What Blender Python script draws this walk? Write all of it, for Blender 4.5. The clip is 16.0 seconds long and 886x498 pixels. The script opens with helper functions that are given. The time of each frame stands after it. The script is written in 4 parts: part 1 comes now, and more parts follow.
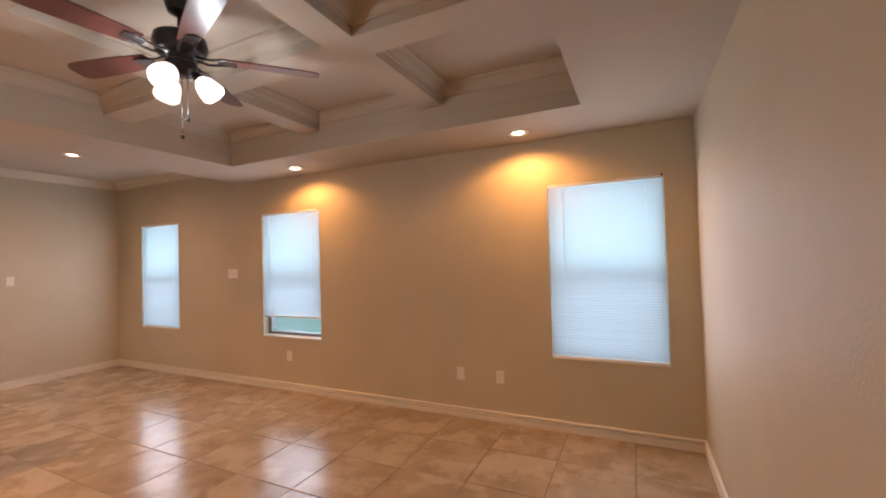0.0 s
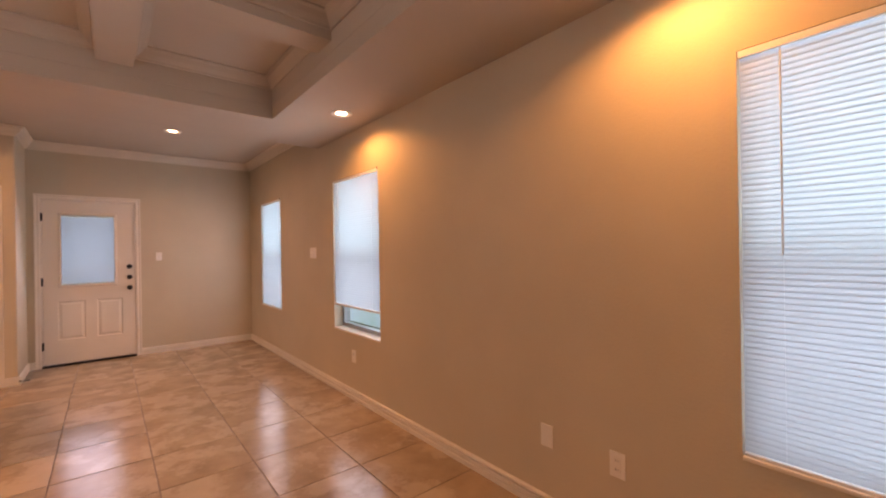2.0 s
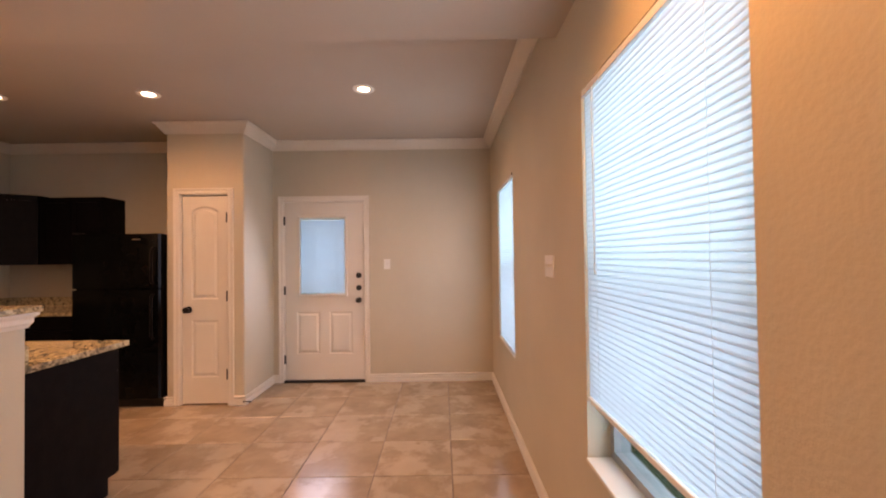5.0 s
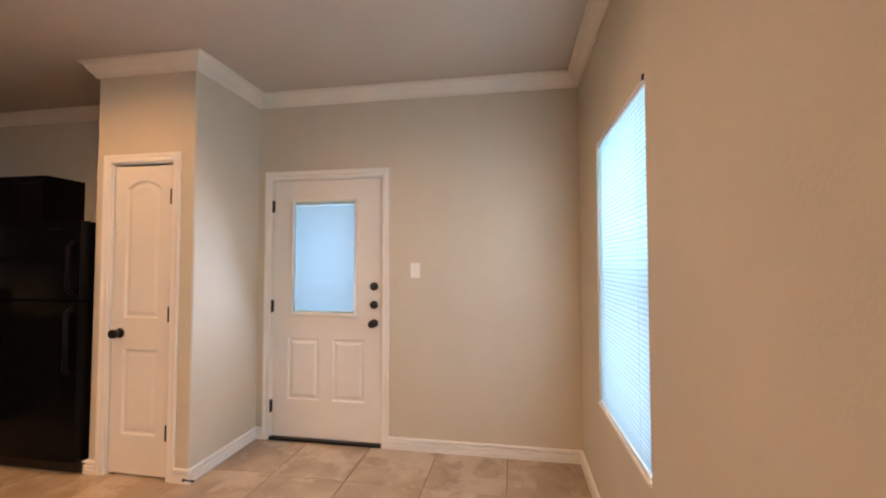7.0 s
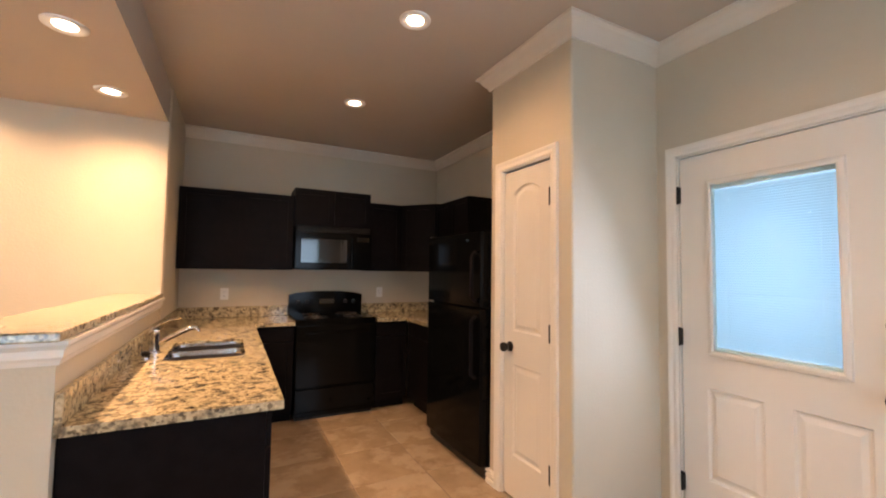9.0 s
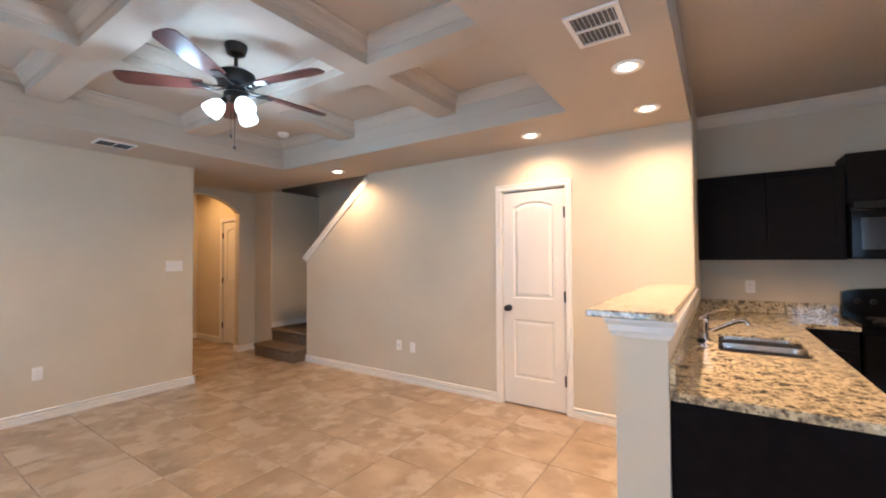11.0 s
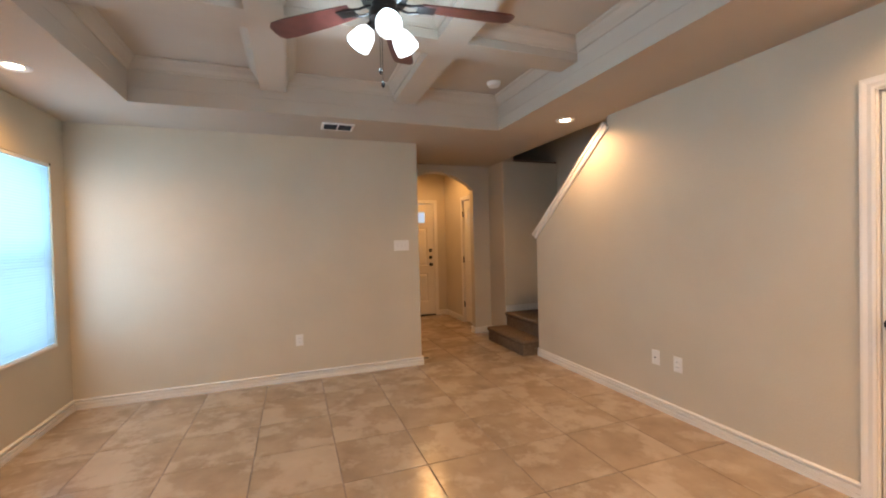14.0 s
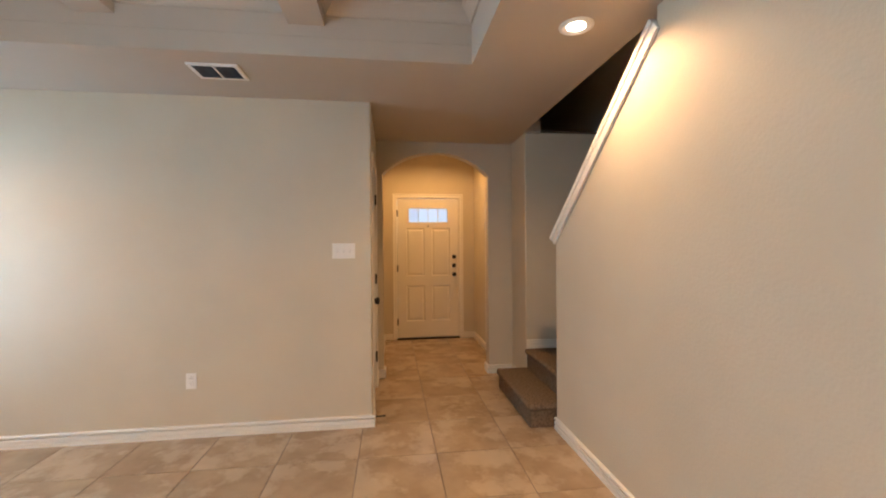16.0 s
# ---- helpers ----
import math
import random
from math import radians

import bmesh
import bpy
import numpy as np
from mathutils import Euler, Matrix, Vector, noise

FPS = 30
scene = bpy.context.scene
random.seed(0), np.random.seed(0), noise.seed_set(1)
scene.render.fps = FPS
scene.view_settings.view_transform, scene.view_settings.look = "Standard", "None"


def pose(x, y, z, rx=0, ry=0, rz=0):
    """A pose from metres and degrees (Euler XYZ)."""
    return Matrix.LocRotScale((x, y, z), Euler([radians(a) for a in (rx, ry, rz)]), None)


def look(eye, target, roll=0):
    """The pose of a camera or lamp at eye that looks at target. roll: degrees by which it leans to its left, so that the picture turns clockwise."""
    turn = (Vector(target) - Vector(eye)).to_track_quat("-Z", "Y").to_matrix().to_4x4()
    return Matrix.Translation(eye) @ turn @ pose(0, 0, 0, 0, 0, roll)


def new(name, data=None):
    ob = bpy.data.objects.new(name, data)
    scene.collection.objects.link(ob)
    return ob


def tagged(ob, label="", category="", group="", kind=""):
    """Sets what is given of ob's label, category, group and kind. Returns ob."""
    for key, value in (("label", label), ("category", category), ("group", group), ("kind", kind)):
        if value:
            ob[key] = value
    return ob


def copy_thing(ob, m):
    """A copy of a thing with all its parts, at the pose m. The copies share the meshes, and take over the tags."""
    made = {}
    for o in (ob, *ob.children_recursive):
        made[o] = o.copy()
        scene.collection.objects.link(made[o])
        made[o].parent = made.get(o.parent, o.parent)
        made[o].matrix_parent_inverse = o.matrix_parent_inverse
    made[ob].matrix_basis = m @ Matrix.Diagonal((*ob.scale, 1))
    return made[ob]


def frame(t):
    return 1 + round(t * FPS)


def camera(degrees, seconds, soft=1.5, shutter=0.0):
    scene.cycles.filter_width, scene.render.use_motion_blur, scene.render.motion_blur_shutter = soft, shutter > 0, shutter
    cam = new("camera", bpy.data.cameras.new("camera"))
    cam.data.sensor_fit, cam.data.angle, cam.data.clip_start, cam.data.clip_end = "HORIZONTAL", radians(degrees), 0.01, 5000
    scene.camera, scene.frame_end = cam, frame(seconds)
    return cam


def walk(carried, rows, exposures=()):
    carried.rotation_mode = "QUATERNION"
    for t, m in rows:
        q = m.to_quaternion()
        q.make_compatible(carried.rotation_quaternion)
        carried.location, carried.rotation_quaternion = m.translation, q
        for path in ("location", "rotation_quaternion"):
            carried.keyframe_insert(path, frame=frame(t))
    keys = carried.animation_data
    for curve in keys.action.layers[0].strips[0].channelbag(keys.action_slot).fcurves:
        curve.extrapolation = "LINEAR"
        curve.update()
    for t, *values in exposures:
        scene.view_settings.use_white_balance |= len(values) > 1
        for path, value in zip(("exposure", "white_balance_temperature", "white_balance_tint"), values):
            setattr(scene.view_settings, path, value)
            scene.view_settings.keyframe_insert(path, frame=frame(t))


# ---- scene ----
cam = camera(94.6, 16.0, 2.0)
PATH = [
    (0, (-0.419, -3.507, 1.457), (-1.271, -1.698, 1.505), -1.6),
    (0.5, (-0.443, -3.076, 1.401), (-1.133, -1.199, 1.446), -1.1),
    (1, (-0.497, -2.603, 1.39), (-1.375, -0.806, 1.425), -1.1),
    (1.5, (-0.558, -2.172, 1.386), (-1.787, -0.594, 1.405), -1.2),
    (2, (-0.624, -1.744, 1.364), (-2.169, -0.474, 1.365), -0.9),
    (2.5, (-0.73, -1.337, 1.392), (-2.503, -0.412, 1.37), -1.1),
    (3, (-1.072, -1.001, 1.408), (-2.972, -0.377, 1.409), -0.9),
    (3.5, (-1.46, -0.732, 1.398), (-3.43, -0.385, 1.427), -0.4),
    (3.7, (-1.633, -0.68, 1.408), (-3.615, -0.416, 1.441), -0.4),
    (5.8, (-3.562, -0.47, 1.393), (-5.56, -0.532, 1.454), -0.7),
    (6, (-3.727, -0.441, 1.377), (-5.724, -0.525, 1.448), -0.6),
    (6.5, (-4.16, -0.438, 1.394), (-6.152, -0.610, 1.45), -0.4),
    (7, (-4.511, -0.472, 1.373), (-6.481, -0.806, 1.446), -0.0),
    (7.5, (-4.814, -0.496, 1.357), (-6.712, -1.119, 1.443), 0.3),
    (8, (-5.052, -0.61, 1.423), (-6.754, -1.659, 1.491), 0.5),
    (8.5, (-5.175, -0.79, 1.397), (-6.543, -2.245, 1.498), 0.7),
    (9, (-5.265, -0.914, 1.388), (-6.176, -2.691, 1.493), 0.8),
    (9.5, (-5.22, -0.949, 1.388), (-5.613, -2.908, 1.481), 0.8),
    (10, (-5.131, -0.944, 1.389), (-4.992, -2.938, 1.473), 0.8),
    (10.2, (-5.093, -0.92, 1.403), (-4.733, -2.886, 1.476), 0.5),
    (12.3, (-4.863, -0.783, 1.375), (-3.147, -1.811, 1.37), -0.4),
    (12.5, (-4.861, -0.813, 1.388), (-3.113, -1.784, 1.362), -0.6),
    (13, (-4.749, -1.045, 1.362), (-2.94, -1.895, 1.312), -1.1),
    (13.5, (-4.553, -1.404, 1.341), (-2.714, -2.191, 1.295), -1.3),
    (14, (-4.348, -1.803, 1.363), (-2.47, -2.489, 1.326), -1.4),
    (14.5, (-4.046, -2.222, 1.376), (-2.141, -2.829, 1.347), -1.1),
    (15, (-3.809, -2.596, 1.375), (-1.867, -3.071, 1.366), -0.9),
    (15.5, (-3.477, -2.946, 1.353), (-1.51, -3.304, 1.339), -0.6),
    (16, (-3.133, -3.257, 1.363), (-1.149, -3.511, 1.348), -0.4),
]
EXPOSURES = [
    (0.0, -0.42, 8900, 40),
    (1.0, -0.48, 9300, 46),
    (1.5, -0.5, 9600, 49),
    (2.0, -0.55, 10000, 53),
    (2.5, -0.45, 9000, 43),
    (3.0, 0.03, 6500, 14),
    (3.5, 0.26, 6100, 12),
    (5.5, -0.3, 10900, 58),
    (6.0, -0.26, 12400, 66),
    (6.5, -0.16, 10900, 54),
    (7.0, 0.04, 7600, 28),
    (7.5, 0.12, 7900, 26),
    (8.0, 0.2, 11400, 53),
    (8.5, 0.28, 8100, 29),
    (9.0, 0.26, 7300, 23),
    (9.5, 0.3, 7000, 20),
    (10.0, 0.44, 5900, 16),
    (12.5, 0.05, 6300, 22),
    (14.5, 0.05, 6900, 19),
    (15.0, 0.2, 7000, 20),
    (16.0, 0.35, 6500, 16),
]
walk(cam, [(t, look(eye, target, roll)) for t, eye, target, roll in PATH], EXPOSURES)

# ---------------------------------------------------------------- world, sun, lights
world = bpy.data.worlds.new("sky")
scene.world = world
world.use_nodes = True
_wn = world.node_tree.nodes
_sky = _wn.new("ShaderNodeTexSky")
_sky.sky_type, _sky.sun_disc = "NISHITA", False
_sky.sun_elevation, _sky.sun_rotation = radians(55), radians(200)
world.node_tree.links.new(_sky.outputs[0], _wn["Background"].inputs[0])
_wn["Background"].inputs[1].default_value = 0.15


def lamp(name, kind, at, energy, colour, target=None, **sets):
    data = bpy.data.lights.new(name, kind)
    data.energy, data.color = energy, colour
    if kind == "SPOT":
        data.spot_size, data.spot_blend, data.shadow_soft_size = radians(sets["cone"]), sets["blend"], 0.05
    if kind == "AREA":
        data.shape, data.size, data.size_y = "RECTANGLE", sets["sx"], sets["sy"]
    if kind == "POINT":
        data.shadow_soft_size = sets["soft"]
    if kind == "SUN":
        data.angle = radians(sets["angle"])
    ob = new(name, data)
    ob.matrix_world = look(at, target) if target else Matrix.Translation(at)
    return ob


lamp("sun", "SUN", (4, -30, 30), 1.2, (1.0, 0.96, 0.9), (0, 0, 0), angle=20)
AMBER = (1.0, 0.68, 0.40)
WARM, WARMER, COOL, SKYBLUE = (1.0, 0.71, 0.455), (1.0, 0.56, 0.19), (0.54, 0.82, 1.0), (0.37, 0.72, 1.0)
# recessed cans: x, y, ceiling height, watts of the wide spill, watts of the beam straight down, colour
CANS = [
    (-1.236, -0.297, 2.45, 66, 8, WARMER), (-3.613, -0.302, 2.45, 60, 8, WARMER),
    (-1.197, -4.180, 2.45, 60, 14, (1.0, 0.62, 0.30)), (-3.645, -4.145, 2.45, 34, 14, AMBER),
    (-4.566, -4.010, 2.45, 46, 60, AMBER), (-4.565, -3.247, 2.45, 54, 130, AMBER),
    (-6.089, -2.886, 2.73, 50, 12, (1.0, 0.63, 0.32)), (-6.093, -4.128, 2.73, 34, 12, AMBER),
    (-6.047, -1.162, 2.73, 66, 14, WARM),
]
for x, y, z, watts, beam, colour in CANS:
    lamp("can_beam", "SPOT", (x, y, z - 0.014), beam, colour, (x, y + 0.0001, 0), cone=128, blend=0.9)
    lamp("can_lamp", "SPOT", (x, y, z - 0.012), watts, colour, (x, y + 0.0001, 0), cone=158 if z < 2.6 else 162, blend=0.5 if z < 2.6 else 0.75)
lamp("foyer_lamp", "SPOT", (1.92, -3.8, 2.715), 62, WARMER, (1.92, -3.8001, 0), cone=166, blend=0.5)
FAN = (-2.42, -2.24)
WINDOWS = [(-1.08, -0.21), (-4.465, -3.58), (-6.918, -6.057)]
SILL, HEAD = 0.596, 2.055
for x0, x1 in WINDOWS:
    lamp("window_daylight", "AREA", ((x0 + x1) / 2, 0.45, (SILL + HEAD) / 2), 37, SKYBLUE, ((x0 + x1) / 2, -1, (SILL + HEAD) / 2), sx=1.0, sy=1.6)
    # added unseen fill inside the blind, brightens the room but not the slats
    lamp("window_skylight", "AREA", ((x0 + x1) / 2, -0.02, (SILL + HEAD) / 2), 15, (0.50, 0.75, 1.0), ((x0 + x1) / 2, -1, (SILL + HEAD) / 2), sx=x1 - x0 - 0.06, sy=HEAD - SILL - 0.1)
lamp("door_daylight", "AREA", (-7.95, -1.92, 1.42), 9, (0.30, 0.62, 1.0), (0, -1.92, 1.42), sx=0.6, sy=0.95)
# added unseen fill in the room before the door blind, tipped downwards
lamp("door_fill", "AREA", (-7.28, -1.92, 1.40), 8, (0.46, 0.68, 1.0), (-6.28, -1.92, 0.95), sx=0.48, sy=0.84)
lamp("front_door_daylight", "AREA", (3.3, -3.82, 1.81), 1.7, (0.62, 0.80, 1.0), (0, -3.82, 1.81), sx=0.6, sy=0.25)

# ---------------------------------------------------------------- materials


def material(name, colour, rough=0.5, metal=0.0, colour2=None, scale=6.0, detail=4.0, lo=0.35, hi=0.65,
             bump=0.0, bump_scale=80.0, rough2=None, spec=0.5, coat=0.0, random=0.0):
    """Noise-varied surface: two colours over a coarse noise, a fine bump, and a roughness that follows the coarse noise."""
    m = bpy.data.materials.new(name)
    m.use_nodes = True
    n, l = m.node_tree.nodes, m.node_tree.links
    b = n["Principled BSDF"]
    b.inputs["Base Color"].default_value = (*colour, 1)
    b.inputs["Roughness"].default_value, b.inputs["Metallic"].default_value = rough, metal
    b.inputs["Specular IOR Level"].default_value, b.inputs["Coat Weight"].default_value = spec, coat
    b.inputs["Coat Roughness"].default_value = 0.16
    tc = n.new("ShaderNodeTexCoord")
    src = tc.outputs["Object"]
    if random:
        info = n.new("ShaderNodeObjectInfo")
        mul = n.new("ShaderNodeMath")
        mul.operation, mul.inputs[1].default_value = "MULTIPLY", random
        l.new(info.outputs["Random"], mul.inputs[0])
        add = n.new("ShaderNodeVectorMath")
        l.new(src, add.inputs[0])
        l.new(mul.outputs[0], add.inputs[1])
        src = add.outputs[0]
    if colour2:
        noise_a = n.new("ShaderNodeTexNoise")
        noise_a.inputs["Scale"].default_value, noise_a.inputs["Detail"].default_value = scale, detail
        l.new(src, noise_a.inputs["Vector"])
        ramp = n.new("ShaderNodeValToRGB")
        ramp.color_ramp.elements[0].position, ramp.color_ramp.elements[0].color = lo, (*colour, 1)
        ramp.color_ramp.elements[1].position, ramp.color_ramp.elements[1].color = hi, (*colour2, 1)
        l.new(noise_a.outputs["Fac"], ramp.inputs["Fac"])
        l.new(ramp.outputs["Color"], b.inputs["Base Color"])
        if rough2 is not None:
            mr = n.new("ShaderNodeMapRange")
            mr.inputs["From Min"].default_value, mr.inputs["From Max"].default_value = 0.3, 0.7
            mr.inputs["To Min"].default_value, mr.inputs["To Max"].default_value = rough, rough2
            l.new(noise_a.outputs["Fac"], mr.inputs["Value"])
            l.new(mr.outputs["Result"], b.inputs["Roughness"])
    if bump:
        noise_b = n.new("ShaderNodeTexNoise")
        noise_b.inputs["Scale"].default_value, noise_b.inputs["Detail"].default_value = bump_scale, 3
        l.new(src, noise_b.inputs["Vector"])
        bp = n.new("ShaderNodeBump")
        bp.inputs["Strength"].default_value, bp.inputs["Distance"].default_value = bump, 0.004
        l.new(noise_b.outputs["Fac"], bp.inputs["Height"])
        l.new(bp.outputs["Normal"], b.inputs["Normal"])
    return m


def glow(name, colour, strength):
    m = bpy.data.materials.new(name)
    m.use_nodes = True
    b = m.node_tree.nodes["Principled BSDF"]
    b.inputs["Base Color"].default_value = (*colour, 1)
    b.inputs["Emission Color"].default_value, b.inputs["Emission Strength"].default_value = (*colour, 1), strength
    return m


PAINT = material("wall_paint", (0.545, 0.476, 0.362), 0.6, colour2=(0.585, 0.511, 0.392), scale=1.6, bump=0.30, bump_scale=75, spec=0.3)
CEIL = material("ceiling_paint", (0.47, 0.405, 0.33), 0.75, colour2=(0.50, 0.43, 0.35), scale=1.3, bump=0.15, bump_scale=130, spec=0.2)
TRIM = material("trim_paint", (0.74, 0.69, 0.61), 0.38, colour2=(0.78, 0.73, 0.65), scale=3.0, bump=0.05, bump_scale=60)
CROWNPAINT = material("crown_paint", (0.66, 0.59, 0.49), 0.45, colour2=(0.69, 0.62, 0.52), scale=3.0, bump=0.05, bump_scale=60)
DOORPAINT = material("door_paint", (0.70, 0.65, 0.57), 0.35, colour2=(0.74, 0.69, 0.61), scale=2.0, bump=0.06, bump_scale=40)
GROUT = material("grout", (0.15, 0.11, 0.08), 0.9, colour2=(0.24, 0.18, 0.135), scale=9, bump=0.4)
BLACK = material("black_metal", (0.012, 0.011, 0.010), 0.35, metal=0.4, colour2=(0.02, 0.018, 0.016), scale=30)
ESPRESSO = material("espresso_wood", (0.0045, 0.0035, 0.004), 0.42, colour2=(0.007, 0.0055, 0.006), scale=14, bump=0.1, bump_scale=60, spec=0.06)
APPLIANCE = material("black_enamel", (0.003, 0.003, 0.003), 0.08, colour2=(0.004, 0.004, 0.004), scale=8, rough2=0.12, spec=0.11)
BLACKGLASS = material("black_glass", (0.004, 0.004, 0.005), 0.04, colour2=(0.006, 0.006, 0.007), scale=5, spec=0.6, coat=0.4)
STEEL = material("brushed_steel", (0.40, 0.385, 0.37), 0.27, metal=1.0, colour2=(0.47, 0.455, 0.44), scale=40, bump=0.05)
CHROME = material("chrome", (0.75, 0.75, 0.75), 0.08, metal=1.0, colour2=(0.7, 0.7, 0.7), scale=20)
PLASTIC = material("white_plastic", (0.78, 0.75, 0.70), 0.35, colour2=(0.80, 0.77, 0.72), scale=12)
SLOT = material("dark_slot", (0.02, 0.02, 0.02), 0.7, colour2=(0.03, 0.03, 0.03), scale=20)
TOGGLE_SLOT = material("plate_recess", (0.67, 0.64, 0.60), 0.5, colour2=(0.70, 0.67, 0.63), scale=20)
DUCT = material("duct_grey", (0.10, 0.105, 0.12), 0.6, colour2=(0.14, 0.145, 0.16), scale=20)
CARPET = material("brown_carpet", (0.12, 0.082, 0.056), 0.95, colour2=(0.20, 0.145, 0.10), scale=60, detail=6, bump=1.0, bump_scale=260, spec=0.1)
BLADE = material("walnut_blade", (0.07, 0.018, 0.014), 0.3, colour2=(0.11, 0.032, 0.024), scale=10, bump=0.05)
BRONZE = material("dark_bronze", (0.015, 0.013, 0.013), 0.3, metal=0.6, colour2=(0.025, 0.02, 0.018), scale=20)
VINYL = material("window_vinyl", (0.72, 0.74, 0.74), 0.4, colour2=(0.76, 0.78, 0.78), scale=10)
ALU = material("grey_sash", (0.30, 0.30, 0.29), 0.45, metal=0.2, colour2=(0.36, 0.36, 0.35), scale=10)
GRASS = material("lawn", (0.05, 0.09, 0.03), 0.9, colour2=(0.09, 0.14, 0.05), scale=3, bump=0.8, bump_scale=40)
CAN_GLOW = glow("can_lens", (1.0, 0.80, 0.56), 24)
FAN_GLOW = glow("frosted_shade", (0.84, 0.95, 1.0), 2.0)


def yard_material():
    m = material("garden_glow", (0.18, 0.52, 0.58), 0.9, colour2=(0.30, 0.68, 0.95), scale=0.9, detail=3)
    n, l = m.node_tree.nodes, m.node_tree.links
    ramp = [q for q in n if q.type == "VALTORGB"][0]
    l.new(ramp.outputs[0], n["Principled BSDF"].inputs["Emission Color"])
    # self-glow puts the daylight on the garden into the colour
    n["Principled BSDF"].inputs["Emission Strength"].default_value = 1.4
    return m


def screen_material():
    m = bpy.data.materials.new("insect_screen")
    m.use_nodes = True
    n, l = m.node_tree.nodes, m.node_tree.links
    t = n.new("ShaderNodeBsdfTransparent")
    t.inputs["Color"].default_value = (0.82, 0.74, 0.76, 1)
    l.new(t.outputs[0], n["Material Output"].inputs["Surface"])
    return m


def tile_material():
    m = material("floor_tile", (0.28, 0.192, 0.120), 0.20, colour2=(0.42, 0.307, 0.20), scale=4.5, detail=8, lo=0.28, hi=0.74,
                 bump=0.04, bump_scale=30, rough2=0.26, random=40.0, spec=0.45, coat=0.2)
    n, l = m.node_tree.nodes, m.node_tree.links
    first = [q for q in n if q.type == "TEX_NOISE"][0]
    ramp = [q for q in n if q.type == "VALTORGB"][0]
    patch = n.new("ShaderNodeTexNoise")
    patch.inputs["Scale"].default_value, patch.inputs["Detail"].default_value, patch.inputs["Roughness"].default_value = 3.0, 9, 0.62
    l.new(first.inputs["Vector"].links[0].from_socket, patch.inputs["Vector"])
    edge = n.new("ShaderNodeMapRange")
    edge.inputs["From Min"].default_value, edge.inputs["From Max"].default_value, edge.inputs["To Max"].default_value = 0.49, 0.58, 0.42
    l.new(patch.outputs["Fac"], edge.inputs["Value"])
    mix = n.new("ShaderNodeMix")
    mix.data_type = "RGBA"
    for sock in mix.inputs:
        if sock.name == "B" and sock.type == "RGBA":
            sock.default_value = (0.60, 0.47, 0.34, 1)
        if sock.name == "A" and sock.type == "RGBA":
            l.new(ramp.outputs["Color"], sock)
    l.new(edge.outputs["Result"], mix.inputs[0])
    out = [q for q in mix.outputs if q.type == "RGBA"][0]
    l.new(out, n["Principled BSDF"].inputs["Base Color"])
    shine = n.new("ShaderNodeMapRange")
    shine.inputs["From Min"].default_value, shine.inputs["From Max"].default_value = 0.42, 0.60
    shine.inputs["To Min"].default_value, shine.inputs["To Max"].default_value = 0.32, 0.95
    l.new(patch.outputs["Fac"], shine.inputs["Value"])
    l.new(shine.outputs["Result"], n["Principled BSDF"].inputs["Specular IOR Level"])
    return m


def granite_material():
    """Beige ground with grey-brown blotches, dark mineral flecks and a few pale grains."""
    m = material("granite", (0.15, 0.13, 0.095), 0.07, colour2=(0.50, 0.41, 0.26), scale=23, detail=5, lo=0.36, hi=0.50, rough2=0.12, spec=0.7)
    n, l = m.node_tree.nodes, m.node_tree.links
    ramp = [q for q in n if q.type == "VALTORGB"][0]
    blotch = [q for q in n if q.type == "TEX_NOISE"][0]
    blotch.inputs["Distortion"].default_value, blotch.inputs["Roughness"].default_value = 0.25, 0.6
    for at, colour in ((0.43, (0.32, 0.265, 0.175, 1)), (0.62, (0.55, 0.47, 0.32, 1)), (0.72, (0.42, 0.34, 0.22, 1))):
        ramp.color_ramp.elements.new(at).color = colour
    fleck = n.new("ShaderNodeTexVoronoi")
    fleck.inputs["Scale"].default_value = 95
    l.new(blotch.inputs["Vector"].links[0].from_socket, fleck.inputs["Vector"])
    pick = n.new("ShaderNodeSeparateColor")
    l.new(fleck.outputs["Color"], pick.inputs[0])
    shade = n.new("ShaderNodeValToRGB")
    shade.color_ramp.interpolation = "CONSTANT"
    shade.color_ramp.elements[0].color = (0.30, 0.28, 0.26, 1)
    shade.color_ramp.elements[1].position, shade.color_ramp.elements[1].color = 0.16, (1.0, 0.98, 0.95, 1)
    shade.color_ramp.elements.new(0.55).color = (0.80, 0.78, 0.74, 1)
    shade.color_ramp.elements.new(0.86).color = (1.18, 1.16, 1.12, 1)
    l.new(pick.outputs[0], shade.inputs["Fac"])
    mix = n.new("ShaderNodeMix")
    mix.data_type, mix.blend_type = "RGBA", "MULTIPLY"
    mix.inputs[0].default_value = 0.85
    a, b = [q for q in mix.inputs if q.type == "RGBA"]
    l.new(ramp.outputs["Color"], a)
    l.new(shade.outputs["Color"], b)
    l.new([q for q in mix.outputs if q.type == "RGBA"][0], n["Principled BSDF"].inputs["Base Color"])
    return m


def blind_material():
    m = bpy.data.materials.new("blind_vinyl")
    m.use_nodes = True
    n, l = m.node_tree.nodes, m.node_tree.links
    b = n["Principled BSDF"]
    b.inputs["Base Color"].default_value, b.inputs["Roughness"].default_value = (0.8, 0.82, 0.82, 1), 0.45
    t = n.new("ShaderNodeBsdfTranslucent")
    t.inputs["Color"].default_value = (0.48, 0.52, 0.55, 1)
    mix = n.new("ShaderNodeMixShader")
    mix.inputs[0].default_value = 0.75
    l.new(b.outputs[0], mix.inputs[1])
    l.new(t.outputs[0], mix.inputs[2])
    l.new(mix.outputs[0], n["Material Output"].inputs["Surface"])
    return m


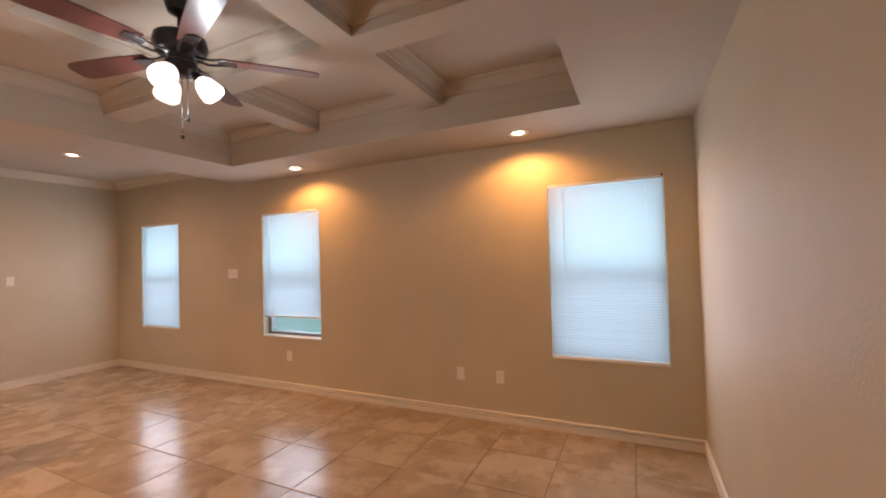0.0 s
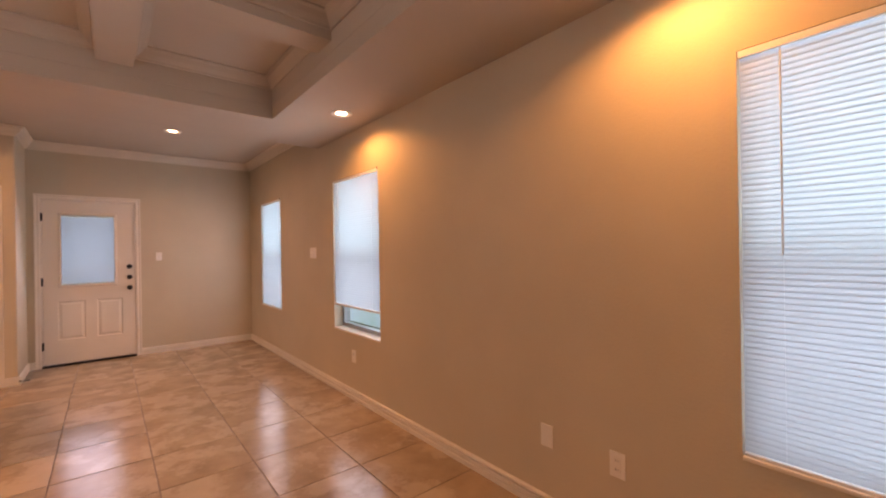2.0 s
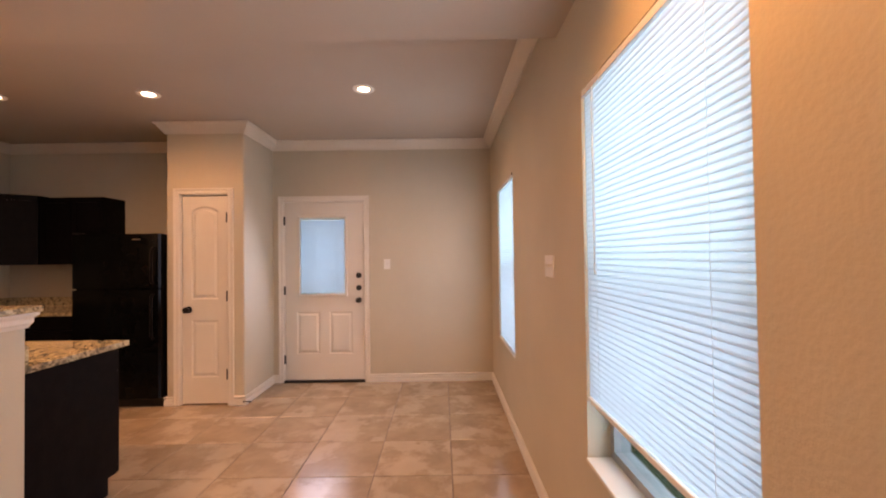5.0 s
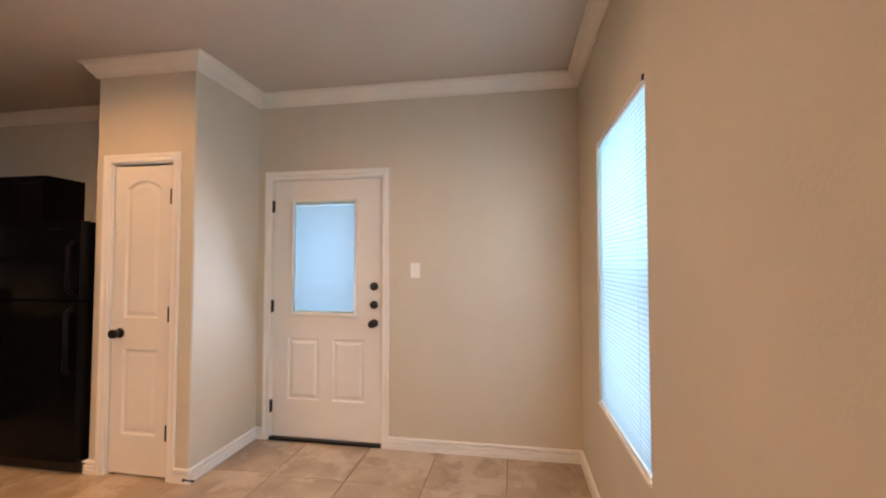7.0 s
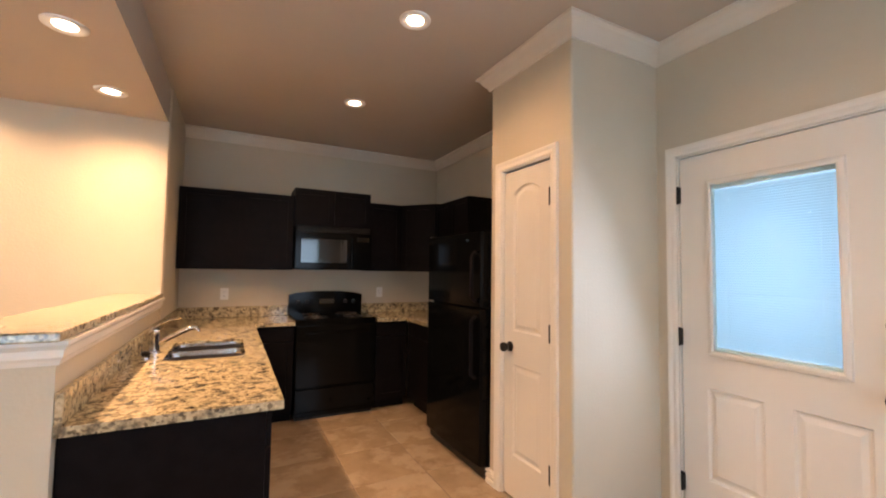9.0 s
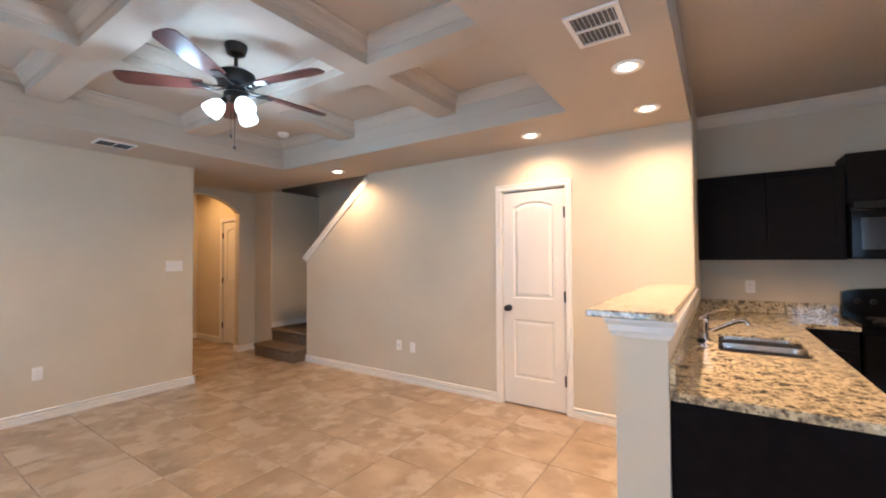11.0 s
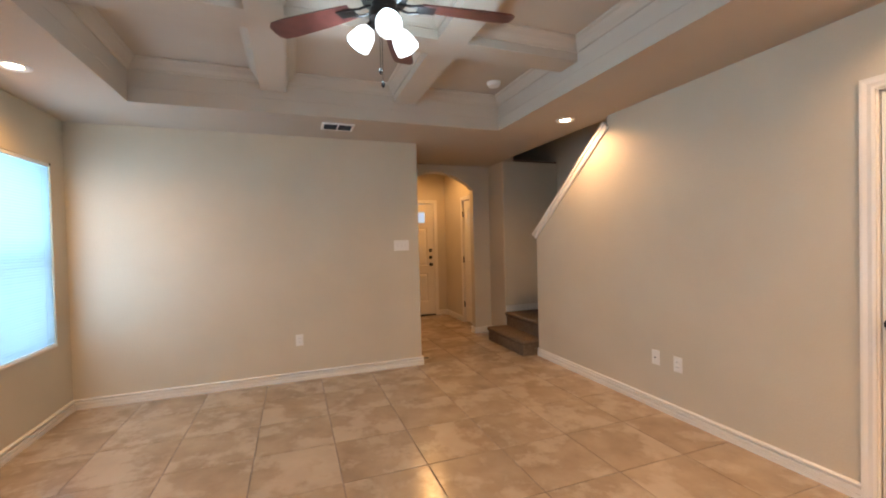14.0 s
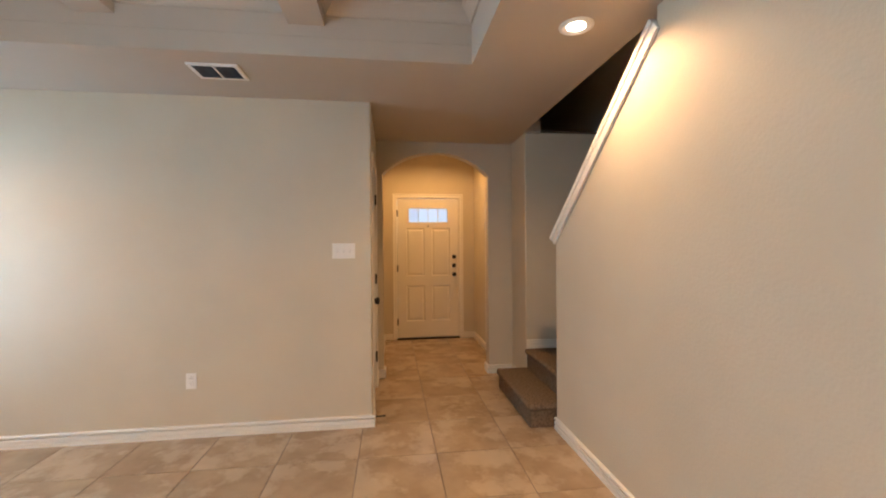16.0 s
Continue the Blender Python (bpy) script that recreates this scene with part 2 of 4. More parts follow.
def frosted_material():
    m = bpy.data.materials.new("frosted_glass")
    m.use_nodes = True
    n, l = m.node_tree.nodes, m.node_tree.links
    t, mix = n.new("ShaderNodeBsdfTranslucent"), n.new("ShaderNodeMixShader")
    t.inputs["Color"].default_value = (0.80, 0.86, 0.92, 1)
    n["Principled BSDF"].inputs["Roughness"].default_value = 0.3
    mix.inputs[0].default_value = 0.85
    l.new(n["Principled BSDF"].outputs[0], mix.inputs[1])
    l.new(t.outputs[0], mix.inputs[2])
    l.new(mix.outputs[0], n["Material Output"].inputs["Surface"])
    return m


def glass_material():
    m = bpy.data.materials.new("clear_glass")
    m.use_nodes = True
    n, l = m.node_tree.nodes, m.node_tree.links
    g, t, mix = n.new("ShaderNodeBsdfGlossy"), n.new("ShaderNodeBsdfTransparent"), n.new("ShaderNodeMixShader")
    g.inputs["Roughness"].default_value = 0.02
    t.inputs["Color"].default_value = (0.90, 0.97, 0.96, 1)
    mix.inputs[0].default_value = 0.04
    l.new(t.outputs[0], mix.inputs[1])
    l.new(g.outputs[0], mix.inputs[2])
    l.new(mix.outputs[0], n["Material Output"].inputs["Surface"])
    return m


TILE, GRANITE, BLIND, GLASS, YARD, SCREEN, FROSTED = tile_material(), granite_material(), blind_material(), glass_material(), yard_material(), screen_material(), frosted_material()

# ---------------------------------------------------------------- mesh helpers


def box(bm, x0, x1, y0, y1, z0, z1, bevel=0.0):
    made = bmesh.ops.create_cube(bm, size=1)["verts"]
    for v in made:
        v.co = Vector(((x0 + x1) / 2 + v.co.x * (x1 - x0), (y0 + y1) / 2 + v.co.y * (y1 - y0), (z0 + z1) / 2 + v.co.z * (z1 - z0)))
    if bevel:
        edges = list({e for v in made for e in v.link_edges})
        bmesh.ops.bevel(bm, geom=edges, offset=bevel, segments=2, affect="EDGES", profile=0.5)
    return bm


def boxed(*args, bevel=0.0):
    return box(bmesh.new(), *args, bevel=bevel)


def prism(bm, pts, axis, a, b):
    """Extrudes a 2D outline from a to b along an axis: x takes (y, z), y takes (x, z), z takes (x, y)."""
    def co(p, q, w):
        return {"x": (w, p, q), "y": (p, w, q), "z": (p, q, w)}[axis]
    va = [bm.verts.new(co(p, q, a)) for p, q in pts]
    vb = [bm.verts.new(co(p, q, b)) for p, q in pts]
    bm.faces.new(va)
    bm.faces.new(vb)
    for i in range(len(pts)):
        j = (i + 1) % len(pts)
        bm.faces.new((va[i], va[j], vb[j], vb[i]))
    bmesh.ops.recalc_face_normals(bm, faces=bm.faces)
    return bm


def lathe(bm, profile, at=(0, 0, 0), n=20, m=None):
    """Turns (radius, height) pairs round the z axis."""
    rings = []
    m = m or Matrix()
    for r, z in profile:
        rings.append([bm.verts.new(Vector(at) + m @ Vector((r * math.cos(math.tau * i / n), r * math.sin(math.tau * i / n), z))) for i in range(n)])
    for ra, rb in zip(rings, rings[1:]):
        for i in range(n):
            bm.faces.new((ra[i], ra[(i + 1) % n], rb[(i + 1) % n], rb[i]))
    bm.faces.new(rings[0])
    bm.faces.new(rings[-1])
    bmesh.ops.recalc_face_normals(bm, faces=bm.faces)
    return bm


def tube(bm, pts, r, n=10):
    """A round bar along points."""
    pts = [Vector(p) for p in pts]
    rings = []
    for i, p in enumerate(pts):
        way = (pts[min(i + 1, len(pts) - 1)] - pts[max(i - 1, 0)]).normalized()
        side = way.orthogonal().normalized() if i == 0 else (side - way * side.dot(way)).normalized()
        up = way.cross(side)
        rings.append([bm.verts.new(p + r * (side * math.cos(math.tau * k / n) + up * math.sin(math.tau * k / n))) for k in range(n)])
    for ra, rb in zip(rings, rings[1:]):
        for i in range(n):
            bm.faces.new((ra[i], ra[(i + 1) % n], rb[(i + 1) % n], rb[i]))
    bm.faces.new(rings[0])
    bm.faces.new(rings[-1])
    bmesh.ops.recalc_face_normals(bm, faces=bm.faces)
    return bm


def moulding(bm, path, profile, closed=False):
    """Sweeps (out, z) pairs along a plan line with mitred corners; out is to the left of the way walked."""
    pts = [Vector((p[0], p[1])) for p in path]
    k = len(pts)
    rings = []
    for i, p in enumerate(pts):
        before = (p - pts[i - 1]).normalized() if (i or closed) else None
        after = (pts[(i + 1) % k] - p).normalized() if (i < k - 1 or closed) else None
        before, after = before or after, after or before
        na, nb = Vector((-before.y, before.x)), Vector((-after.y, after.x))
        mitre = (na + nb) / max(0.2, 1 + na.dot(nb))
        rings.append([bm.verts.new((p.x + mitre.x * d, p.y + mitre.y * d, z)) for d, z in profile])
    pairs = list(zip(rings, rings[1:])) + ([(rings[-1], rings[0])] if closed else [])
    q = len(profile)
    for ra, rb in pairs:
        for i in range(q):
            bm.faces.new((ra[i], ra[(i + 1) % q], rb[(i + 1) % q], rb[i]))
    if not closed:
        bm.faces.new(rings[0])
        bm.faces.new(rings[-1])
    bmesh.ops.recalc_face_normals(bm, faces=bm.faces)
    return bm


def sheet(x0, x1, y, z0, z1):
    bm = bmesh.new()
    bm.faces.new([bm.verts.new(c) for c in ((x0, y, z0), (x1, y, z0), (x1, y, z1), (x0, y, z1))])
    return bm


def part(name, bm, mat, parent=None, label="", smooth=False, m=None):
    """Links a bmesh as one mesh object under a thing or a part."""
    me = bpy.data.meshes.new(name)
    bm.to_mesh(me)
    bm.free()
    me.materials.append(mat)
    if smooth:
        me.polygons.foreach_set("use_smooth", [True] * len(me.polygons))
        me.set_sharp_from_angle(angle=radians(40))
    ob = new(name, me)
    ob.parent = parent
    if m is not None:
        ob.matrix_basis = m
    if label:
        ob["label"] = label
    return ob


def share(name, me, parent, m, label=""):
    ob = new(name, me)
    ob.parent = parent
    ob.matrix_basis = m
    if label:
        ob["label"] = label
    return ob


def thing(name, m, label, category, group="", kind=""):
    e = new(name)
    e.empty_display_size = 0.05
    e.matrix_basis = m
    return tagged(e, label, category, group, kind)


def structure(name, bm, mat, label, category, smooth=False, bevel=0.0):
    ob = tagged(part(name, bm, mat, None, label, smooth), label, category, "", "structure")
    if bevel:
        mod = ob.modifiers.new("rounded", "BEVEL")
        mod.width, mod.segments, mod.limit_method, mod.angle_limit = bevel, 3, "ANGLE", radians(50)
        mod.harden_normals = False
    return ob


def holed(bm, u0, u1, z0, z1, holes, axis, a, b):
    """A wall slab from u0 to u1 with rectangular holes (u0, u1, z0, z1), thick from a to b across; only outer faces."""
    us = sorted({u0, u1, *[h for o in holes for h in o[:2]]})
    zs = sorted({z0, z1, *[h for o in holes for h in o[2:]]})
    us, zs = [u for u in us if u0 <= u <= u1], [z for z in zs if z0 <= z <= z1]
    full = {}
    for i in range(len(us) - 1):
        for j in range(len(zs) - 1):
            cu, cz = (us[i] + us[i + 1]) / 2, (zs[j] + zs[j + 1]) / 2
            full[i, j] = not any(o[0] < cu < o[1] and o[2] < cz < o[3] for o in holes)
    verts = {}

    def v(i, j, w):
        key = (i, j, w)
        if key not in verts:
            c = (b if w else a)
            verts[key] = bm.verts.new((us[i], c, zs[j]) if axis == "y" else (c, us[i], zs[j]) if axis == "x" else (us[i], zs[j], c))
        return verts[key]
    for (i, j), on in full.items():
        if not on:
            continue
        for w in (0, 1):
            bm.faces.new((v(i, j, w), v(i + 1, j, w), v(i + 1, j + 1, w), v(i, j + 1, w)))
        for di, dj, p, q in ((-1, 0, (i, j), (i, j + 1)), (1, 0, (i + 1, j), (i + 1, j + 1)), (0, -1, (i, j), (i + 1, j)), (0, 1, (i, j + 1), (i + 1, j + 1))):
            if not full.get((i + di, j + dj), False):
                bm.faces.new((v(*p, 0), v(*q, 0), v(*q, 1), v(*p, 1)))
    bmesh.ops.recalc_face_normals(bm, faces=bm.faces)
    return bm


# ---------------------------------------------------------------- the shell
SOUTH, WEST, SOFFIT, KITCHEN, STEP = -4.47, -7.50, 2.45, 2.73, -4.805
KSOUTH = -5.47
TX0, TX1, TY0, TY1, TRAY = -4.08, -0.715, -3.749, -0.687, 2.77

win_holes = [(x0, x1, SILL, HEAD) for x0, x1 in WINDOWS]
structure("wall_north", holed(bmesh.new(), -7.65, 0.12, -0.1, 2.95, win_holes, "y", 0.0, 0.16), PAINT, "beige painted wall with three blinded windows", "wall")
structure("wall_east", boxed(0.0, 0.12, -3.113, 0.1, -0.1, 2.5), PAINT, "beige painted living room end wall", "wall", bevel=0.014)
structure("wall_west", holed(bmesh.new(), -5.6, 0.12, -0.1, 2.95, [(-2.362, -1.446, -0.2, 2.05)], "x", -7.5, -7.65), PAINT, "beige painted wall around the back door", "wall")
structure("wall_kitchen", boxed(-7.62, -4.72, -5.6, KSOUTH, -0.1, 2.95), PAINT, "beige painted wall behind the range", "wall")
# stair wall: its east end follows the stair
outline = [(-0.235, -0.1), (-0.235, 1.43), (-1.395, 2.38), (-1.395, 2.5), (-4.815, 2.5), (-4.815, -0.1), (-3.834, -0.1), (-3.834, 2.05), (-3.204, 2.05), (-3.204, -0.1)]
structure("wall_south", prism(bmesh.new(), outline, "y", SOUTH, -4.59), PAINT, "beige painted wall with sloping edge at the stair", "wall", bevel=0.010)
structure("wall_return", boxed(-4.817, -4.70, -5.5, -4.52, -0.1, 2.95), PAINT, "short beige wall between kitchen and stair", "wall")
structure("wall_pantry", holed(bmesh.new(), -3.235, -2.483, -0.1, 2.80, [(-3.104, -2.639, -0.2, 2.04)], "x", -6.82, -6.93), PAINT, "beige pantry front wall", "wall", bevel=0.014)
structure("wall_pantry_north", boxed(-7.52, -6.90, -2.60, -2.4835, -0.1, 2.80), PAINT, "beige pantry side wall by the back door", "wall")
structure("wall_pantry_south", boxed(-7.52, -6.90, -3.2345, -3.12, -0.1, 2.80), PAINT, "beige pantry side wall by the fridge", "wall")

# passage, arch and foyer
structure("wall_passage", holed(bmesh.new(), 0.06, 1.18, -0.1, 2.5, [(0.16, 0.87, -0.2, 2.04)], "y", -3.111, -2.99), PAINT, "beige passage wall with a closed door", "wall")
arch = [(-3.05, -0.1), (-3.05, 2.85), (-4.56, 2.85), (-4.56, -0.1), (-4.29, -0.1), (-4.29, 2.107)]
ARC = 0.773
for i in range(1, 20):
    u = -0.555 + 1.11 * i / 20
    arch.append((-3.735 + u, 2.342 - ARC + math.sqrt(ARC * ARC - u * u)))
arch += [(-3.18, 2.107), (-3.18, -0.1)]
structure("wall_arch", prism(bmesh.new(), arch, "x", 1.14, 1.26), PAINT, "beige wall with an arched opening", "wall", bevel=0.012)
structure("wall_foyer_north", boxed(1.2, 2.9, -3.15, -3.02, -0.1, 2.8), PAINT, "beige foyer wall", "wall")
structure("wall_foyer_south", holed(bmesh.new(), 1.2, 2.9, -0.1, 2.8, [(1.32, 2.0, -0.2, 2.04)], "y", -4.49, -4.60), PAINT, "beige foyer wall with a closed door", "wall")
structure("wall_foyer_end", holed(bmesh.new(), -4.6, -3.0, -0.1, 2.8, [(-4.265, -3.345, -0.2, 2.07)], "x", 2.85, 3.0), PAINT, "beige wall around the front door", "wall")
structure("wall_nook", boxed(0.84, 1.18, -4.70, -4.5522, -0.1, 2.5), PAINT, "beige wall beside the stair foot", "wall")
structure("wall_stair_east", boxed(0.70, 0.86, -5.6, -4.552, -0.1, 2.46), PAINT, "beige wall at the stair landing", "wall", bevel=0.014)
structure("wall_stair_south", boxed(-4.72, 3.2, -5.58, -5.45, -0.1, 5.2), PAINT, "beige stairwell wall", "wall")
structure("wall_stair_upper", boxed(-4.72, 3.2, -4.59, -4.472, 2.845, 5.2), PAINT, "beige upper stairwell wall", "wall")
structure("wall_stair_header", boxed(-4.72, 0.86, -4.59, -4.472, 2.502, 2.844), PAINT, "beige stairwell header", "wall")
structure("wall_stair_header", boxed(0.861, 3.2, -4.59, -4.50, 2.486, 2.844), PAINT, "beige stairwell header over the foyer wall", "wall")
structure("wall_upper_east", boxed(3.1, 3.22, -5.6, -4.45, 2.4, 5.2), PAINT, "beige upper hall wall", "wall")
structure("floor_upper", boxed(0.712, 3.15, -5.5, -4.595, 2.4605, 2.485), CARPET, "brown carpet of the dark upper hall", "floor")
structure("wall_stair_west", boxed(-4.72, -4.60, -5.46, -4.58, 2.2, 5.2), PAINT, "beige stairwell end wall", "wall")

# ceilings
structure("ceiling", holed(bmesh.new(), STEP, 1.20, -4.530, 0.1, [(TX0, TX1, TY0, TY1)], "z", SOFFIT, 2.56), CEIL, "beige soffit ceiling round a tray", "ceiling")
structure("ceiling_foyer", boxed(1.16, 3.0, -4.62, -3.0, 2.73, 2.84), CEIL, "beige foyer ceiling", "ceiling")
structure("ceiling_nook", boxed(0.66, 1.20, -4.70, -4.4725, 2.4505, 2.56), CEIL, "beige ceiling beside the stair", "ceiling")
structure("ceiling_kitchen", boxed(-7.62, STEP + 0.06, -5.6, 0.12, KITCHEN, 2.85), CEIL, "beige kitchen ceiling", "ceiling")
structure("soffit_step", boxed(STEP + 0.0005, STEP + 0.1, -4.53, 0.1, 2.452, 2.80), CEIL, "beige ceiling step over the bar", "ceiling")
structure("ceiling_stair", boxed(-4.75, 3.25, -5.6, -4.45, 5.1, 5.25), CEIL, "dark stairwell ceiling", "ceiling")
tray = bmesh.new()
loops = []
for grow, z in ((0.08, 2.85), (0.08, 2.562), (0.0, 2.562), (0.0, TRAY)):
    loops.append([tray.verts.new((x, y, z)) for x, y in ((TX0 - grow, TY0 - grow), (TX1 + grow, TY0 - grow), (TX1 + grow, TY1 + grow), (TX0 - grow, TY1 + grow))])
for la, lb in zip(loops, loops[1:]):
    for k in range(4):
        tray.faces.new((la[k], la[(k + 1) % 4], lb[(k + 1) % 4], lb[k]))
tray.faces.new(loops[0])
tray.faces.new(loops[-1])
bmesh.ops.recalc_face_normals(tray, faces=tray.faces)
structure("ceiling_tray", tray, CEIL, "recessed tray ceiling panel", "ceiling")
BX, BY, BH, BEAM = (-1.82, -3.035), (-1.69, -2.79), 0.10, 2.628
beams = bmesh.new()
xs, ys = [TX0] + [v for c in sorted(BX) for v in (c - BH, c + BH)] + [TX1], [TY0] + [v for c in sorted(BY) for v in (c - BH, c + BH)] + [TY1]
cells = [(xs[i], xs[i + 1], ys[j], ys[j + 1]) for i in (0, 2, 4) for j in (0, 2, 4)]
holed(beams, TX0, TX1, TY0, TY1, cells, "z", BEAM, TRAY)
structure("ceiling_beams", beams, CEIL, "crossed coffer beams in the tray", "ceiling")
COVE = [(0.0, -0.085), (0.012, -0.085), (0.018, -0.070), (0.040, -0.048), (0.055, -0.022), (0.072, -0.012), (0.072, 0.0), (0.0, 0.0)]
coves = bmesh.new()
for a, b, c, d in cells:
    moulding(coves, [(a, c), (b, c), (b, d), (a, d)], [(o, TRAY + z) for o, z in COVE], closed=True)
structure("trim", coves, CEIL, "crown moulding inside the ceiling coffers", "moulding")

CROWN = [(0.0, -0.10), (0.012, -0.10), (0.02, -0.082), (0.045, -0.055), (0.062, -0.025), (0.082, -0.014), (0.082, 0.0), (0.0, 0.0)]
crown = moulding(bmesh.new(), [(STEP, 0.0), (WEST, 0.0), (WEST, -2.4835), (-6.82, -2.4835), (-6.82, -3.2345), (WEST, -3.2345), (WEST, KSOUTH), (-4.817, KSOUTH)], [(o, KITCHEN + z) for o, z in CROWN])
structure("trim", crown, CROWNPAINT, "white crown moulding round the kitchen ceiling", "moulding")

BASE = [(0.0, 0.0), (0.017, 0.0), (0.017, 0.028), (0.010, 0.029), (0.010, 0.033), (0.017, 0.036), (0.017, 0.057), (0.014, 0.060), (0.001, 0.061),
        (0.001, 0.072), (0.018, 0.073), (0.020, 0.078), (0.016, 0.085), (0.007, 0.088), (0.0, 0.088)]
for path in (
    [(0.10, -3.113), (0.0, -3.113), (0.0, 0.0), (WEST, 0.0), (WEST, -1.39)],
    [(WEST, -2.418), (WEST, -2.4835), (-6.82, -2.4835), (-6.82, -2.585)],
    [(-6.82, -3.158), (-6.82, -3.2345), (-6.90, -3.2345)],
    [(-3.148, SOUTH), (-0.235, SOUTH)],
    [(-4.62, -4.47), (-3.889, SOUTH)],
    [(1.14, -3.111), (0.93, -3.111)],
    [(0.70, -4.552), (1.14, -4.552), (1.14, -4.29), (1.26, -4.29)],
    [(1.26, -3.18), (1.14, -3.18), (1.14, -3.11)],
    [(2.06, -4.49), (2.85, -4.49), (2.85, -4.325)],
    [(2.85, -3.285), (2.85, -3.15), (1.26, -3.15)],
    [(-4.803, -2.60), (-4.803, -2.549), (-4.62, -2.549), (-4.62, SOUTH)],
):
    structure("baseboard", moulding(bmesh.new(), path, BASE), TRIM, "cream profiled baseboard along the wall", "baseboard")
structure("baseboard", moulding(bmesh.new(), [(0.70, -5.45), (0.70, -4.56)], [(o, z + 0.36) for o, z in BASE]), TRIM, "cream baseboard at the stair landing", "baseboard")

# outside
structure("ground", boxed(-400, 400, -400, 400, -0.4, -0.25), GRASS, "green lawn round the house", "lawn")
# flat glowing panel in place of a sunlit garden
structure("backdrop", boxed(-16, 6, 2.6, 2.62, -0.25, 5), YARD, "glowing pale green panel standing in for the daylit garden", "backdrop")

# ---------------------------------------------------------------- half wall, bar and stair
half = thing("half_wall", Matrix.Translation((-4.71, -3.5, 0)), "beige half wall with white cap moulding under the bar", "half wall", kind="structure")
part("wall", boxed(-0.093, 0.09, -0.975, 0.951, -0.05, 1.164), PAINT, half)
CAP = [(0.0, -0.075), (0.008, -0.075), (0.014, -0.060), (0.022, -0.050), (0.022, -0.028), (0.036, -0.012), (0.036, 0.0), (0.0, 0.0)]
part("cap_moulding", moulding(bmesh.new(), [(0.09, -0.97), (0.09, 0.951), (-0.093, 0.951), (-0.093, -0.97)][::-1], [(o, 1.164 + z) for o, z in CAP]), TRIM, half, "white cap moulding")
bar = tagged(part("bar_top", boxed(-4.828, -4.522, -4.468, -2.482, 1.165, 1.195, bevel=0.006), GRANITE), "speckled granite bar top on the half wall", "bar top")

cap = thing("stair_cap", Matrix.Translation((-0.235, -4.53, 1.43)), "white sloping cap board on the stair wall", "cap trim", kind="structure")
slope = math.atan2(0.95, 1.16)
run = Matrix.Rotation(slope, 4, "Y")
part("board", boxed(-1.50, 0.055, -0.085, 0.085, 0.0, 0.035, bevel=0.006), TRIM, cap, m=run)
part("moulding", boxed(-1.50, 0.04, 0.060, 0.078, -0.05, -0.0005, bevel=0.005), TRIM, cap, m=run)

stair = thing("staircase", Matrix.Translation((0, -4.9, 0)), "brown carpeted stair turning up behind the wall", "staircase")


def carpet_step(x0, x1, y0, y1, z0, z1, front="y"):
    """A riser block with a padded tread whose nose rolls over the riser; front: the side that the nose looks to."""
    back_y, back_x = (0.026 if front in ("y", "xy") else 0.0), (0.020 if front in ("x", "xy") else 0.0)
    bm = box(bmesh.new(), x0 + back_x, x1 if front != "east" else x1 - 0.026, y0 + 4.9, y1 + 4.9 - back_y, z0, z1 - 0.03, bevel=0.012)
    made = bmesh.ops.create_cube(bm, size=1)["verts"]
    lo, hi = Vector((x0, y0 + 4.9, z1 - 0.055)), Vector((x1, y1 + 4.9, z1))
    for v in made:
        v.co = Vector([(a + b) / 2 + c * (b - a) for a, b, c in zip(lo, hi, v.co)])
    bmesh.ops.bevel(bm, geom=list({e for v in made for e in v.link_edges}), offset=0.026, segments=4, affect="EDGES", profile=0.5)
    return bm


part("step", carpet_step(-0.230, 0.70, -4.56, -4.252, 0.0, 0.185, "xy"), CARPET, stair, smooth=True)
part("landing", carpet_step(-0.30, 0.699, -5.45, -4.535, 0.0, 0.365), CARPET, stair, smooth=True)
for i in range(9):
    x = -0.26 - 0.235 * i
    part("step", carpet_step(x - 0.30, x, -5.45, -4.592, 0.20 + 0.19 * i, 0.36 + 0.19 * (i + 1), "east"), CARPET, stair, smooth=True)


# ---------------------------------------------------------------- doors
def outline_panel(u0, u1, v0, v1, rise=0.0):
    pts = [(u0, v0), (u1, v0)]
    if rise:
        for i in range(0, 11):
            f = i / 10
            pts.append((u1 + (u0 - u1) * f, v1 - rise + rise * math.sin(math.pi * f) ** 0.8))
    else:
        pts += [(u1, v1), (u0, v1)]
    return pts


def inset(pts, d):
    us, vs = [p[0] for p in pts], [p[1] for p in pts]
    cu, cv = (min(us) + max(us)) / 2, (min(vs) + max(vs)) / 2
    su, sv = 1 - 2 * d / (max(us) - min(us)), 1 - 2 * d / (max(vs) - min(vs))
    return [(cu + (u - cu) * su, cv + (v - cv) * sv) for u, v in pts]


